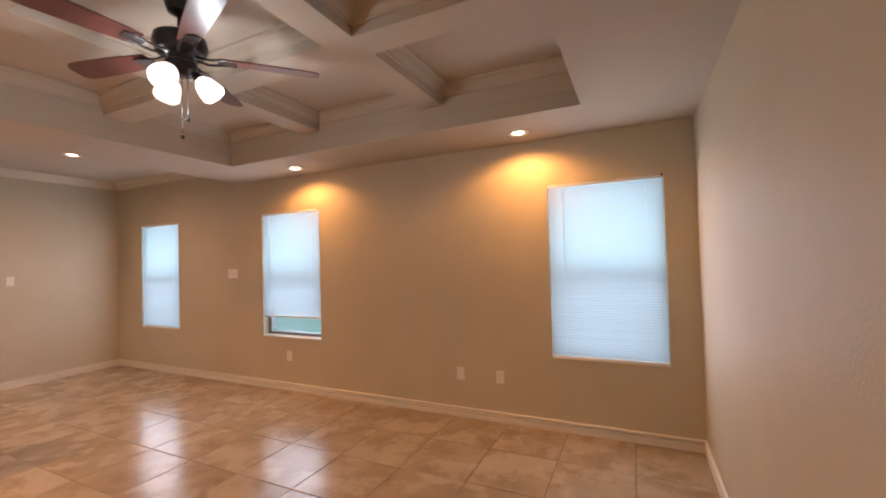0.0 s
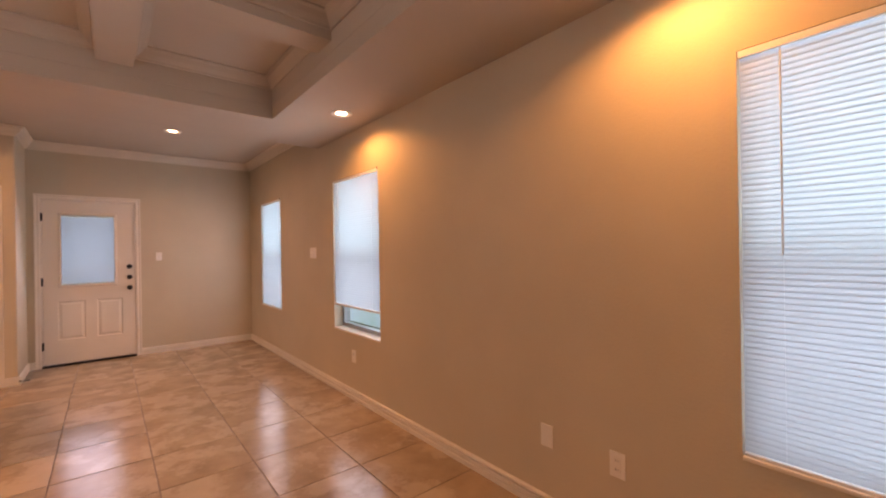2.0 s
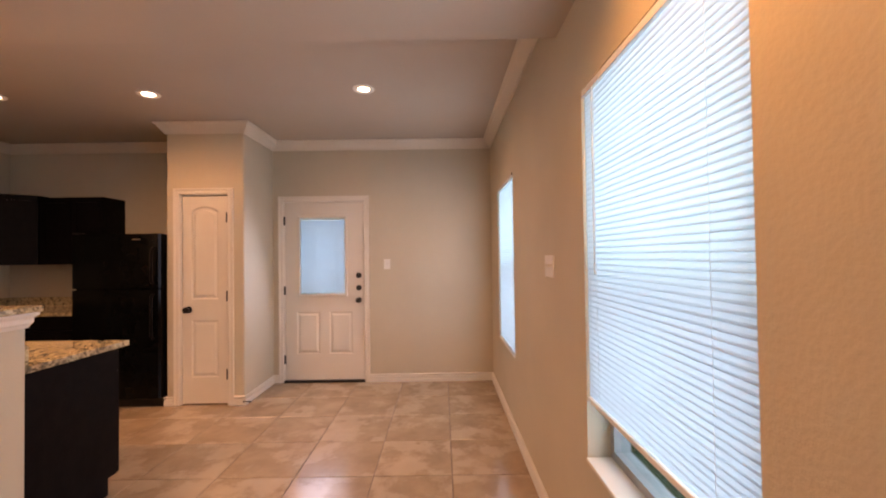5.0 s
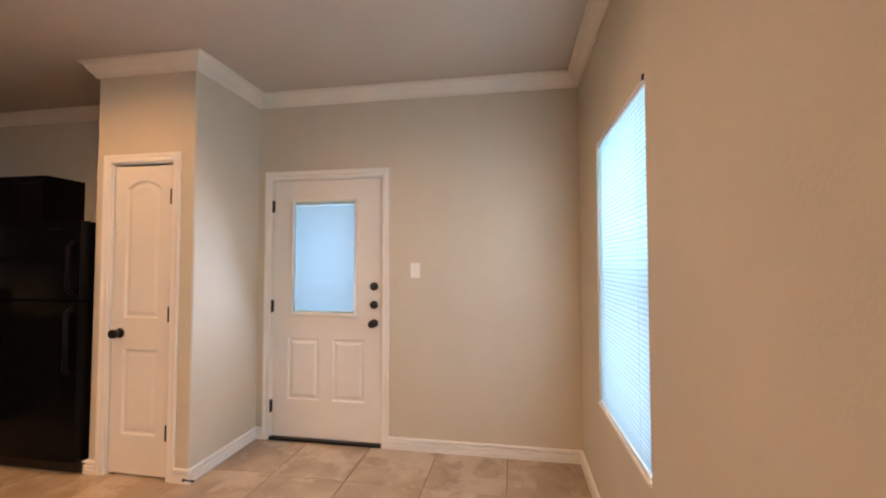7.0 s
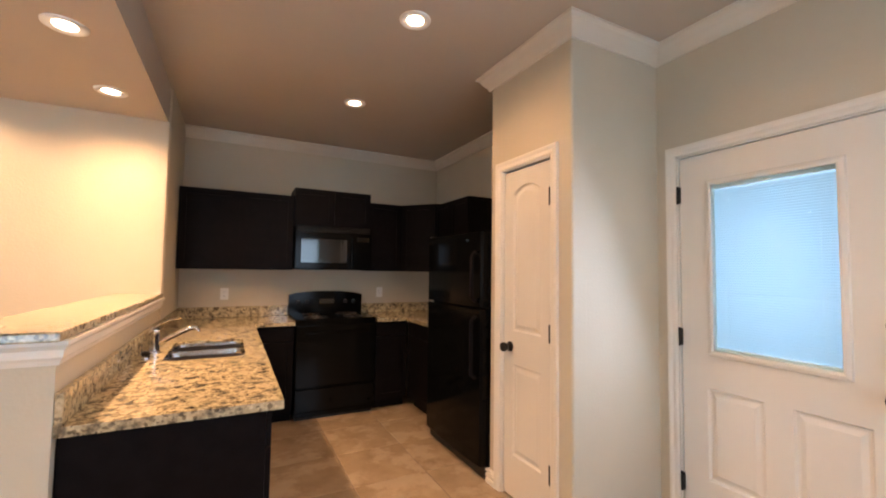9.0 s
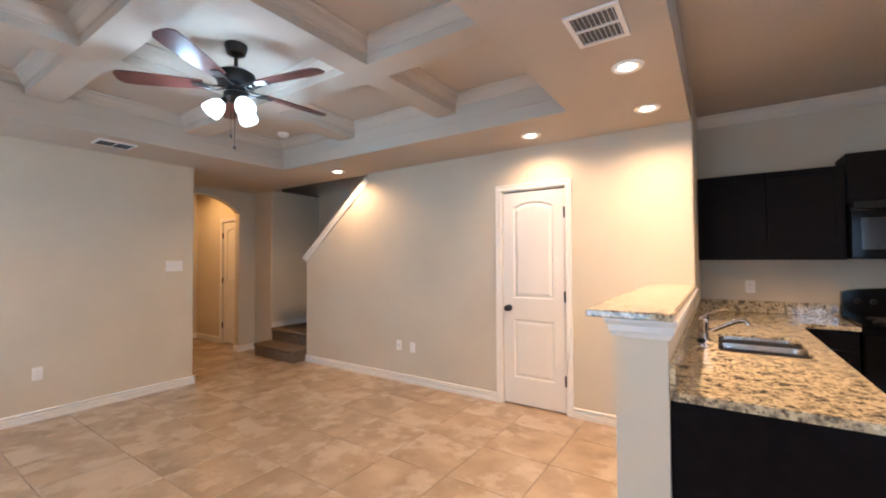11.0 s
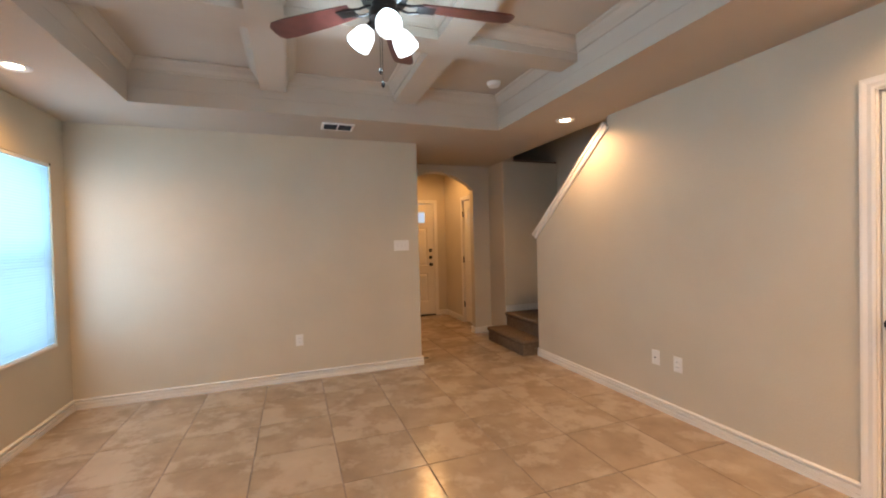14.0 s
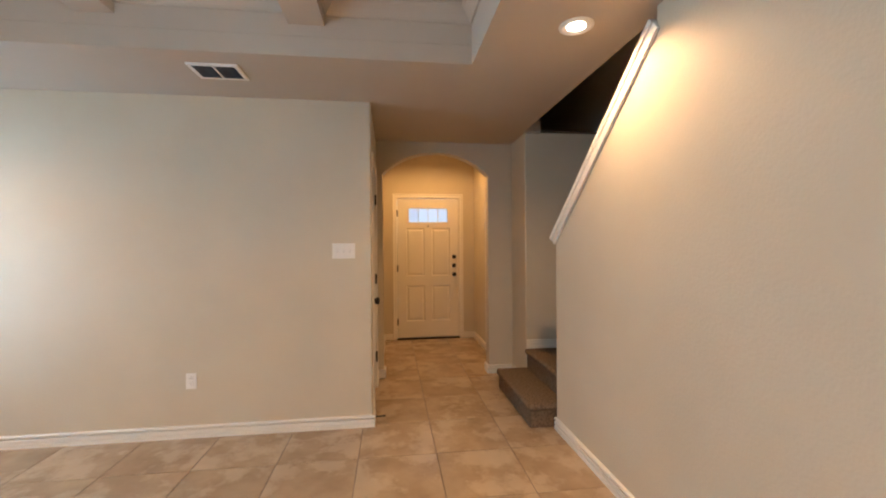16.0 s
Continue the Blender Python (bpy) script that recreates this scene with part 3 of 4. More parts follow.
def panelled(w, h, panels, thick=0.035, lite=None):
    """A door leaf in x and z whose front looks along -y, with sunk and raised panels; lite: a hole right through it."""
    bm = bmesh.new()

    def ring(pts, y):
        return [bm.verts.new((u, y, v)) for u, v in pts]

    def band(ra, rb):
        for i in range(len(ra)):
            j = (i + 1) % len(ra)
            bm.faces.new((ra[i], ra[j], rb[j], rb[i]))
    outer = ring([(0, 0), (w, 0), (w, h), (0, h)], 0)
    back = ring([(0, 0), (w, 0), (w, h), (0, h)], thick)
    band(outer, back)
    edges = [bm.edges.get((outer[i], outer[(i + 1) % 4])) for i in range(4)]
    back_edges = [bm.edges.get((back[i], back[(i + 1) % 4])) for i in range(4)]
    for pts in panels:
        a = ring(pts, 0)
        edges += [bm.edges.new((a[i], a[(i + 1) % len(a)])) for i in range(len(a))]
        b, c, d = ring(inset(pts, 0.009), 0.011), ring(inset(pts, 0.020), 0.011), ring(inset(pts, 0.042), 0.002)
        band(a, b), band(b, c), band(c, d)
        bm.faces.new(d)
    if lite:
        pts = outline_panel(*lite)
        a, b = ring(pts, 0), ring(pts, thick)
        band(a, b)
        edges += [bm.edges.get((a[i], a[(i + 1) % 4])) for i in range(4)]
        back_edges += [bm.edges.get((b[i], b[(i + 1) % 4])) for i in range(4)]
    bmesh.ops.triangle_fill(bm, edges=edges, use_beauty=True)
    bmesh.ops.triangle_fill(bm, edges=back_edges, use_beauty=True)
    bmesh.ops.recalc_face_normals(bm, faces=bm.faces)
    return bm


TOWARD = Matrix.Rotation(radians(90), 4, "X")


def knob(parent, u, v):
    bm = lathe(bmesh.new(), [(0.032, 0.0), (0.032, 0.006), (0.018, 0.010), (0.017, 0.026), (0.024, 0.034), (0.030, 0.050), (0.027, 0.062), (0.012, 0.068)], (u, 0, v), 18, TOWARD)
    return part("knob", bm, BLACK, parent, "black round door knob", smooth=True)


def deadbolt(parent, u, v):
    bm = lathe(bmesh.new(), [(0.031, 0.0), (0.031, 0.010), (0.026, 0.016), (0.020, 0.018)], (u, 0, v), 18, TOWARD)
    box(bm, u - 0.005, u + 0.005, -0.034, -0.016, v - 0.016, v + 0.016)
    return part("deadbolt", bm, BLACK, parent, "black deadbolt", smooth=True)


def hinge(parent, u, v):
    bm = boxed(u - 0.012, u + 0.012, -0.004, 0.004, v - 0.045, v + 0.045)
    tube(bm, [(u, -0.007, v - 0.05), (u, -0.007, v + 0.05)], 0.007, 8)
    return part("hinge", bm, BLACK, parent, "black butt hinge")


def casing(parent, u0, u1, top, wide=0.057):
    """Profiled trim up one side of an opening, over it and down the other, and the jamb behind it."""
    prof = [(0.0, 0.003), (0.0, -0.010), (0.012, -0.014), (0.030, -0.012), (0.046, -0.017), (wide, -0.017), (wide, 0.003)]
    bm = bmesh.new()
    rings = []
    for i, (u, v) in enumerate([(u0, 0.0), (u0, top), (u1, top), (u1, 0.0)]):
        du, dv = (-1 if i < 2 else 1), (1 if i in (1, 2) else 0)
        rings.append([bm.verts.new((u + du * d, y, v + dv * d)) for d, y in prof])
    for ra, rb in zip(rings, rings[1:]):
        for k in range(len(prof)):
            bm.faces.new((ra[k], ra[(k + 1) % len(prof)], rb[(k + 1) % len(prof)], rb[k]))
    bm.faces.new(rings[0])
    bm.faces.new(rings[-1])
    bmesh.ops.recalc_face_normals(bm, faces=bm.faces)
    part("casing", bm, TRIM, parent, "white door casing")
    jamb = boxed(u0 - 0.004, u0 + 0.008, 0.002, 0.108, 0, top)
    box(jamb, u1 - 0.008, u1 + 0.004, 0.002, 0.108, 0, top)
    box(jamb, u0 + 0.008, u1 - 0.008, 0.002, 0.108, top - 0.008, top + 0.004)
    part("jamb", jamb, TRIM, parent)


def arched_door(name, m, w, h, knob_u, hinge_u, label, gap=0.012):
    """An interior two-panel door with an arched upper panel, shut in its casing."""
    d = thing(name, m, label, "door", kind="structure")
    casing(d, 0.0, w, h)
    s = 0.105 if w > 0.55 else 0.088
    leaf = part("leaf", panelled(w - 0.028, h - 0.032, [outline_panel(s, w - 0.028 - s, 0.25, 0.80), outline_panel(s, w - 0.028 - s, 1.005, h - 0.13, 0.05)]), DOORPAINT, d, "white two-panel door leaf", m=Matrix.Translation((0.014, 0.013, 0.014)))
    # near-black strip gives the slit below the leaf its shade by colour
    part("under_door_shade", boxed(0.01, w - 0.01, 0.05, 0.09, 0.0005, 0.013), SLOT, d, "dark strip standing in for the shade under the door")
    knob(leaf, knob_u - 0.012, 0.905)
    for v in (0.30, 1.05, 1.81):
        hinge(d, hinge_u, v)
    return d


arched_door("door_1", pose(-6.82, -3.104, 0, 0, 0, 90), 0.465, 2.04, 0.075, 0.459, "white narrow pantry door with arched panel, closed")
arched_door("door_2", pose(-3.204, SOUTH, 0, 0, 0, 180), 0.63, 2.05, 0.068, 0.622, "white closet door with arched panel, closed")
arched_door("door_3", pose(0.87, -3.111, 0, 0, 0, 0) @ pose(-0.71, 0, 0), 0.71, 2.04, 0.07, 0.70, "white passage door, closed")
arched_door("door_4", pose(2.0, -4.49, 0, 0, 0, 180), 0.68, 2.04, 0.61, 0.008, "white foyer closet door, closed")


def slat_blind(parent, w, h, raised=0.0, pitch=0.0205, wide=0.0262, wand=True):
    """Head rail, closed slats, bottom rail, ladder cords and wand of a mini blind, in x and z with the room along -y."""
    part("head_rail", boxed(-w / 2, w / 2, -0.012, 0.014, h - 0.026, h, bevel=0.002), VINYL, parent, "white head rail")
    bm = bmesh.new()
    tilt = radians(80)
    prof = []
    for i in range(4):
        f = i / 3 - 0.5
        bow = 0.0016 * (1 - (2 * f) ** 2)
        prof.append((f * wide * math.cos(tilt) - bow * math.sin(tilt), f * wide * math.sin(tilt) + bow * math.cos(tilt)))
    rows = [[bm.verts.new((s * (w / 2 - 0.003), y, z)) for y, z in prof] for s in (-1, 1)]
    for i in range(3):
        bm.faces.new((rows[0][i], rows[1][i], rows[1][i + 1], rows[0][i + 1]))
    first = part("slat", bm, BLIND, parent)
    n = int((h - raised - 0.050) / pitch)
    for i in range(n):
        m = Matrix.Translation((0, 0, h - 0.040 - i * pitch)) @ Matrix.Rotation(random.uniform(-0.03, 0.03), 4, "X")
        if i == 0:
            first.matrix_basis = m
        else:
            share("slat", first.data, parent, m)
    low = h - 0.040 - n * pitch
    part("bracket", boxed(w / 2 - 0.014, w / 2 - 0.002, -0.020, -0.0125, h - 0.014, h + 0.006, bevel=0.002), BRONZE, parent, "small dark mounting bracket")
    part("bottom_rail", boxed(-w / 2 + 0.002, w / 2 - 0.002, -0.011, 0.011, low - 0.014, low + 0.004, bevel=0.003), VINYL, parent, "white bottom rail")
    for s in (-0.36, 0.36):
        part("ladder_cord", tube(bmesh.new(), [(s * w, -0.012, low), (s * w, -0.012, h - 0.03)], 0.0006, 5), VINYL, parent)
    if wand:
        part("wand", tube(bmesh.new(), [(-w / 2 + 0.12, -0.018, h * 0.50), (-w / 2 + 0.12, -0.018, h - 0.03)], 0.0032, 6), VINYL, parent, "clear tilt wand")


back = thing("door_5", pose(WEST, -2.362, 0, 0, 0, 90), "white back door with blinded window, closed", "door", kind="structure")
casing(back, 0.0, 0.916, 2.05)
leaf = part("leaf", panelled(0.892, 2.010, [outline_panel(0.13, 0.39, 0.29, 0.765), outline_panel(0.50, 0.76, 0.29, 0.765)], 0.044, lite=(0.172, 0.680, 0.965, 1.835)), DOORPAINT, back, "white steel door leaf", m=Matrix.Translation((0.012, 0.010, 0.026)))
lf = [(0.0, 0.004), (0.0, -0.012), (0.010, -0.016), (0.026, -0.012), (0.030, 0.0)]
bm = bmesh.new()
rings = []
for du, dv, u, v in ((-1, -1, 0.172, 0.965), (1, -1, 0.680, 0.965), (1, 1, 0.680, 1.835), (-1, 1, 0.172, 1.835)):
    rings.append([bm.verts.new((u + du * d, y, v + dv * d)) for d, y in lf])
for i in range(4):
    ra, rb = rings[i], rings[(i + 1) % 4]
    for k in range(len(lf)):
        bm.faces.new((ra[k], ra[(k + 1) % len(lf)], rb[(k + 1) % len(lf)], rb[k]))
bmesh.ops.recalc_face_normals(bm, faces=bm.faces)
part("lite_frame", bm, DOORPAINT, leaf, "white raised window frame")
pane = part("pane", boxed(0.172, 0.680, 0.006, 0.010, 0.965, 1.835), GLASS, leaf, "clear glass pane")
pane.visible_shadow = False
knob(leaf, 0.892 - 0.055, 0.895)
deadbolt(leaf, 0.892 - 0.055, 1.035)
deadbolt(leaf, 0.892 - 0.055, 1.175)
for v in (0.26, 1.04, 1.83):
    hinge(back, 0.008, v)
part("threshold", boxed(0.0, 0.916, -0.02, 0.12, 0.0005, 0.024, bevel=0.004), BRONZE, back, "dark bronze threshold")
blind = thing("door_blind", pose(WEST - 0.036, -2.362 + 0.012 + 0.426, 0.026 + 0.965, 0, 0, 90), "white mini blind closed behind the door glass", "blind")
slat_blind(blind, 0.522, 0.876, pitch=0.0125, wide=0.0150, wand=False)

front = thing("door_6", pose(2.85, -3.345, 0, 0, 0, -90), "white front door with a narrow top light, closed", "door", kind="structure")
casing(front, 0.0, 0.92, 2.07)
rows = [outline_panel(u, u + 0.27, a, b) for u in (0.125, 0.50) for a, b in ((0.24, 0.76), (0.90, 1.60))]
leaf = part("leaf", panelled(0.896, 2.028, rows, 0.044, lite=(0.165, 0.735, 1.69, 1.89)), DOORPAINT, front, "white panelled front door leaf", m=Matrix.Translation((0.012, 0.012, 0.024)))
part("pane", sheet(0.165, 0.735, 0.017, 1.69, 1.89), FROSTED, leaf, "bright frosted glass pane")
for u in (0.305, 0.45, 0.595):
    part("glazing_bar", boxed(u - 0.006, u + 0.006, 0.008, 0.026, 1.69, 1.89), DOORPAINT, leaf)
part("peephole", lathe(bmesh.new(), [(0.011, 0.0), (0.011, 0.004), (0.006, 0.006)], (0.448, 0, 1.63), 12, TOWARD), BRONZE, leaf, "small dark peephole", smooth=True)
knob(leaf, 0.896 - 0.065, 0.92)
deadbolt(leaf, 0.896 - 0.065, 1.05)
deadbolt(leaf, 0.896 - 0.065, 1.18)
for v in (0.26, 1.04, 1.84):
    hinge(front, 0.008, v)
part("threshold", boxed(0.0, 0.92, -0.02, 0.12, 0.0005, 0.022, bevel=0.004), BRONZE, front, "dark bronze threshold")


# ---------------------------------------------------------------- windows and blinds
for i, (x0, x1) in enumerate(WINDOWS):
    w, h, c = x1 - x0, HEAD - SILL, (x0 + x1) / 2
    win = thing("window_%d" % (i + 1), Matrix.Translation((c, 0, SILL)), "single-hung window set into the wall with white sill", "window", kind="structure")
    part("window_sill", boxed(-w / 2 + 0.002, w / 2 - 0.002, -0.008, 0.10, 0.0005, 0.016, bevel=0.004), TRIM, win, "white window sill")
    fr = holed(bmesh.new(), -w / 2, w / 2, 0.0, h, [(-w / 2 + 0.035, w / 2 - 0.035, 0.05, h - 0.035)], "y", 0.09, 0.155)
    part("window_frame", fr, ALU, win, "grey aluminium window frame")
    part("meeting_rail", boxed(-w / 2 + 0.035, w / 2 - 0.035, 0.10, 0.145, h * 0.485, h * 0.485 + 0.04), ALU, win)
    for name, z0, z1, y in (("pane", 0.05, h * 0.485, 0.115), ("pane", h * 0.485 + 0.04, h - 0.035, 0.13)):
        p = part(name, boxed(-w / 2 + 0.035, w / 2 - 0.035, y, y + 0.004, z0, z1), GLASS, win)
        p.visible_shadow = False
    part("insect_screen", sheet(-w / 2 + 0.02, w / 2 - 0.02, 0.150, 0.03, h * 0.485 + 0.02), SCREEN, win, "grey insect screen")
    label = "white mini blind raised a little above the sill" if i == 1 else "white mini blind lowered and closed in the window"
    b = thing("window_blind", Matrix.Translation((c, 0.013, SILL + 0.012)), label, "blind", "window blinds")
    slat_blind(b, w - 0.006, h - 0.014, raised=0.225 if i == 1 else 0.0)

# ---------------------------------------------------------------- recessed lights, fan, vents, detector
first = None
for x, y, z, *_ in CANS:
    at = Matrix.Translation((x, y, z))
    if first is None:
        first = thing("recessed_light", at, "white round recessed ceiling light, switched on", "ceiling light", "recessed lights")
        bm = bmesh.new()
        n = 28
        rings = [[bm.verts.new((r * math.cos(math.tau * k / n), r * math.sin(math.tau * k / n), zz)) for k in range(n)] for r, zz in ((0.085, 0.0), (0.083, -0.006), (0.074, -0.011), (0.066, -0.010), (0.046, -0.003))]
        for ra, rb in zip(rings, rings[1:]):
            for k in range(n):
                bm.faces.new((ra[k], ra[(k + 1) % n], rb[(k + 1) % n], rb[k]))
        part("trim_ring", bm, PLASTIC, first, "white trim ring", smooth=True)
        part("lens", lathe(bmesh.new(), [(0.046, -0.003), (0.030, -0.0065), (0.004, -0.0085)], n=24), CAN_GLOW, first, "glowing lens", smooth=True)
    else:
        copy_thing(first, at)

fan = thing("ceiling_fan", Matrix.Translation((*FAN, TRAY)), "dark bronze ceiling fan with five walnut blades and three lit shades", "ceiling fan")
part("canopy", lathe(bmesh.new(), [(0.068, 0.0), (0.068, -0.02), (0.055, -0.06), (0.028, -0.075), (0.018, -0.08)], n=24), BRONZE, fan, smooth=True)
part("downrod", lathe(bmesh.new(), [(0.013, -0.075), (0.013, -0.17)], n=12), BRONZE, fan, smooth=True)
part("motor", lathe(bmesh.new(), [(0.03, -0.15), (0.075, -0.165), (0.115, -0.19), (0.122, -0.23), (0.105, -0.265), (0.06, -0.28), (0.055, -0.305), (0.072, -0.315), (0.072, -0.35), (0.045, -0.37), (0.02, -0.375)], n=28), BRONZE, fan, "dark bronze motor housing", smooth=True)
arm_me = blade_me = None
for k in range(5):
    m = Matrix.Rotation(math.tau * k / 5 + radians(49), 4, "Z") @ Matrix.Translation((0, 0, -0.275))
    if arm_me is None:
        bm = tube(bmesh.new(), [(0.06, 0.02, 0.0), (0.12, 0.03, -0.012), (0.17, 0.03, -0.006), (0.21, 0.03, 0.0)], 0.006, 6)
        tube(bm, [(0.06, -0.02, 0.0), (0.12, -0.03, -0.012), (0.17, -0.03, -0.006), (0.21, -0.03, 0.0)], 0.006, 6)
        box(bm, 0.16, 0.25, -0.035, 0.035, -0.005, 0.0)
        arm_me = part("blade_arm", bm, BRONZE, fan, m=m, smooth=True).data
        pts = [(0.18, -0.045), (0.35, -0.058), (0.55, -0.066), (0.63, -0.062), (0.655, -0.04), (0.66, 0.0), (0.655, 0.04), (0.63, 0.062), (0.55, 0.066), (0.35, 0.058), (0.18, 0.045)]
        bm = prism(bmesh.new(), pts, "z", 0.0, 0.007)
        blade_me = part("blade", bm, BLADE, fan, "walnut fan blade", m=m @ Matrix.Rotation(radians(11), 4, "X")).data
    else:
        share("blade_arm", arm_me, fan, m)
        share("blade", blade_me, fan, m @ Matrix.Rotation(radians(11), 4, "X"), "walnut fan blade")
for k in range(3):
    turn = Matrix.Rotation(math.tau * k / 3 + radians(55), 4, "Z")
    out = turn @ Matrix.Translation((0.05, 0, -0.345)) @ Matrix.Rotation(radians(-42), 4, "Y")
    bulb = turn @ Vector((0.205, 0, TRAY - 0.445))
    lamp("fan_lamp", "POINT", (FAN[0] + bulb.x, FAN[1] + bulb.y, bulb.z), 10, COOL, soft=0.06)
    part("lamp_arm", lathe(bmesh.new(), [(0.018, 0.0), (0.022, -0.03), (0.026, -0.045)], n=14), BRONZE, fan, m=out, smooth=True)
    part("shade", lathe(bmesh.new(), [(0.024, -0.040), (0.045, -0.065), (0.056, -0.10), (0.060, -0.135), (0.050, -0.150), (0.02, -0.158)], n=20), FAN_GLOW, fan, "frosted glass shade, lit", m=out, smooth=True)
for dx, drop, name in ((0.02, 0.57, "pull_chain"), (-0.025, 0.65, "pull_chain")):
    chain = part(name, tube(bmesh.new(), [(dx, 0.02, -0.35), (dx, 0.02, -drop)], 0.0016, 6), BRONZE, fan, "thin pull chain")
    part("fob", lathe(bmesh.new(), [(0.003, 0.0), (0.009, -0.012), (0.009, -0.022), (0.003, -0.03)], (dx, 0.02, -drop), 10), BRONZE, chain, "dark pull fob", smooth=True)


def vent(x0, x1, y0, y1, z, label, slat_mat):
    """A ceiling register in two halves, its slats set steep so that they hide the duct from one side only."""
    v = thing("ceiling_vent", Matrix.Translation(((x0 + x1) / 2, (y0 + y1) / 2, z)), label, "air vent")
    w, d, fm, n = x1 - x0, y1 - y0, 0.022, 9
    part("backing", boxed(-w / 2 + 0.01, w / 2 - 0.01, -d / 2 + 0.01, d / 2 - 0.01, -0.0035, -0.0005), DUCT, v)
    a, b = -w / 2 + fm, w / 2 - fm
    halves = [(a, b, -d / 2 + fm, -0.006), (a, b, 0.006, d / 2 - fm)]
    part("frame", holed(bmesh.new(), -w / 2, w / 2, -d / 2, d / 2, halves, "z", -0.012, -0.001), PLASTIC, v, "white vent frame")
    me = None
    for _, _, e, f in halves:
        for i in range(n):
            m = Matrix.Translation((a + (b - a) * (i + 0.5) / n, (e + f) / 2, -0.007)) @ Matrix.Rotation(radians(-58), 4, "Y")
            if me is None:
                me = part("slat", boxed(-0.0095, 0.0095, (e - f) / 2, (f - e) / 2, -0.0006, 0.0006), slat_mat, v, m=m).data
            else:
                share("slat", me, v, m)


vent(-0.565, -0.350, -2.360, -2.072, SOFFIT, "white ceiling air vent with grey slats", DUCT)
vent(-4.642, -4.410, -2.887, -2.591, SOFFIT, "white two-part ceiling air vent over the bar", PLASTIC)

smoke = thing("smoke_detector", Matrix.Translation((-1.06, -3.525, TRAY)), "white round smoke detector on the tray ceiling", "smoke detector")
part("base", lathe(bmesh.new(), [(0.062, 0.0), (0.062, -0.010), (0.058, -0.012)], n=24), PLASTIC, smoke, smooth=True)
part("cover", lathe(bmesh.new(), [(0.056, -0.012), (0.054, -0.028), (0.044, -0.036), (0.01, -0.038)], n=24), PLASTIC, smoke, smooth=True)


# ---------------------------------------------------------------- outlets, switches, door stops
def plate(name, m, label, category, kind, gangs=1):
    """A wall plate in x and z that looks along -y."""
    t = thing(name, m, label, category)
    w = 0.072 + 0.048 * (gangs - 1)
    part("cover_plate", boxed(-w / 2, w / 2, -0.006, 0.0, -0.057, 0.057, bevel=0.002), PLASTIC, t)
    for g in range(gangs):
        u = (g - (gangs - 1) / 2) * 0.046
        if kind == "switch":
            part("toggle_slot", boxed(u - 0.0065, u + 0.0065, -0.0068, -0.0055, -0.013, 0.013), TOGGLE_SLOT, t, "grey slot round the toggle")
            part("toggle", boxed(u - 0.004, u + 0.004, -0.012, -0.004, -0.002, 0.011, bevel=0.0015), PLASTIC, t)
        elif kind == "rocker":
            part("rocker", boxed(u - 0.016, u + 0.016, -0.009, -0.005, -0.033, 0.033, bevel=0.002), PLASTIC, t)
        elif kind == "outlet":
            for s in (-0.02, 0.02):
                part("socket", boxed(u - 0.016, u + 0.016, -0.0085, -0.005, s - 0.014, s + 0.014, bevel=0.003), PLASTIC, t)
                for du in (-0.006, 0.006):
                    part("slot", boxed(u + du - 0.001, u + du + 0.001, -0.0092, -0.0080, s - 0.004, s + 0.005), SLOT, t)
        elif kind == "jack":
            part("jack", lathe(bmesh.new(), [(0.006, 0.004), (0.006, 0.012)], (u, 0, 0.0), 10, TOWARD), SLOT, t, "dark cable jack")
    return t


for x in (-1.545, -4.055):
    plate("outlet", pose(x, 0, 0.393), "white wall outlet low on the wall", "outlet", "outlet")
plate("cable_plate", pose(-1.923, 0, 0.395), "white blank cable plate low on the wall", "wall plate", "blank")
plate("light_switch", pose(-4.979, 0, 1.346), "white three-gang wall switch between the windows", "switch", "switch", 3)
plate("light_switch", pose(WEST, -1.189, 1.325, 0, 0, 90), "white single switch by the back door", "switch", "switch")
plate("outlet", pose(0, -1.832, 0.407, 0, 0, -90), "white wall outlet low on the end wall", "outlet", "outlet")
plate("light_switch", pose(0, -2.908, 1.331, 0, 0, -90), "white three-gang switch near the passage", "switch", "switch", 3)
plate("cable_plate", pose(-1.897, SOUTH, 0.407, 0, 0, 180), "white cable plate with dark jack", "wall plate", "jack")
plate("outlet", pose(-2.095, SOUTH, 0.401, 0, 0, 180), "white wall outlet by the stair wall", "outlet", "outlet")
plate("outlet", pose(-5.20, KSOUTH, 1.13, 0, 0, 180), "white outlet above the granite splash", "outlet", "outlet")
plate("outlet", pose(-6.78, KSOUTH, 1.13, 0, 0, 180), "white outlet beside the range", "outlet", "outlet")
for at in (pose(-6.76, -2.4675, 0.05, 0, 0, 180), pose(0.07, -3.129, 0.045)):
    s = thing("door_stop", at, "small black spring door stop on the baseboard", "door stop")
    part("spring", lathe(bmesh.new(), [(0.010, 0.0), (0.010, 0.006), (0.0045, 0.010), (0.0045, 0.060)], n=10, m=TOWARD), BLACK, s, smooth=True)
    part("tip", lathe(bmesh.new(), [(0.007, 0.060), (0.007, 0.074), (0.004, 0.078)], n=10, m=TOWARD), BLACK, s, smooth=True)


# ---------------------------------------------------------------- kitchen
def shaker(w, h, t=0.019):
    """A flat framed cabinet front in x and z that looks along -y."""
    bm = bmesh.new()
    s = min(0.055, w * 0.25, h * 0.3)
    holed(bm, 0, w, 0, h, [(s, w - s, s, h - s)], "y", 0.0, t)
    box(bm, s, w - s, 0.007, t - 0.002, s, h - s)
    return bm


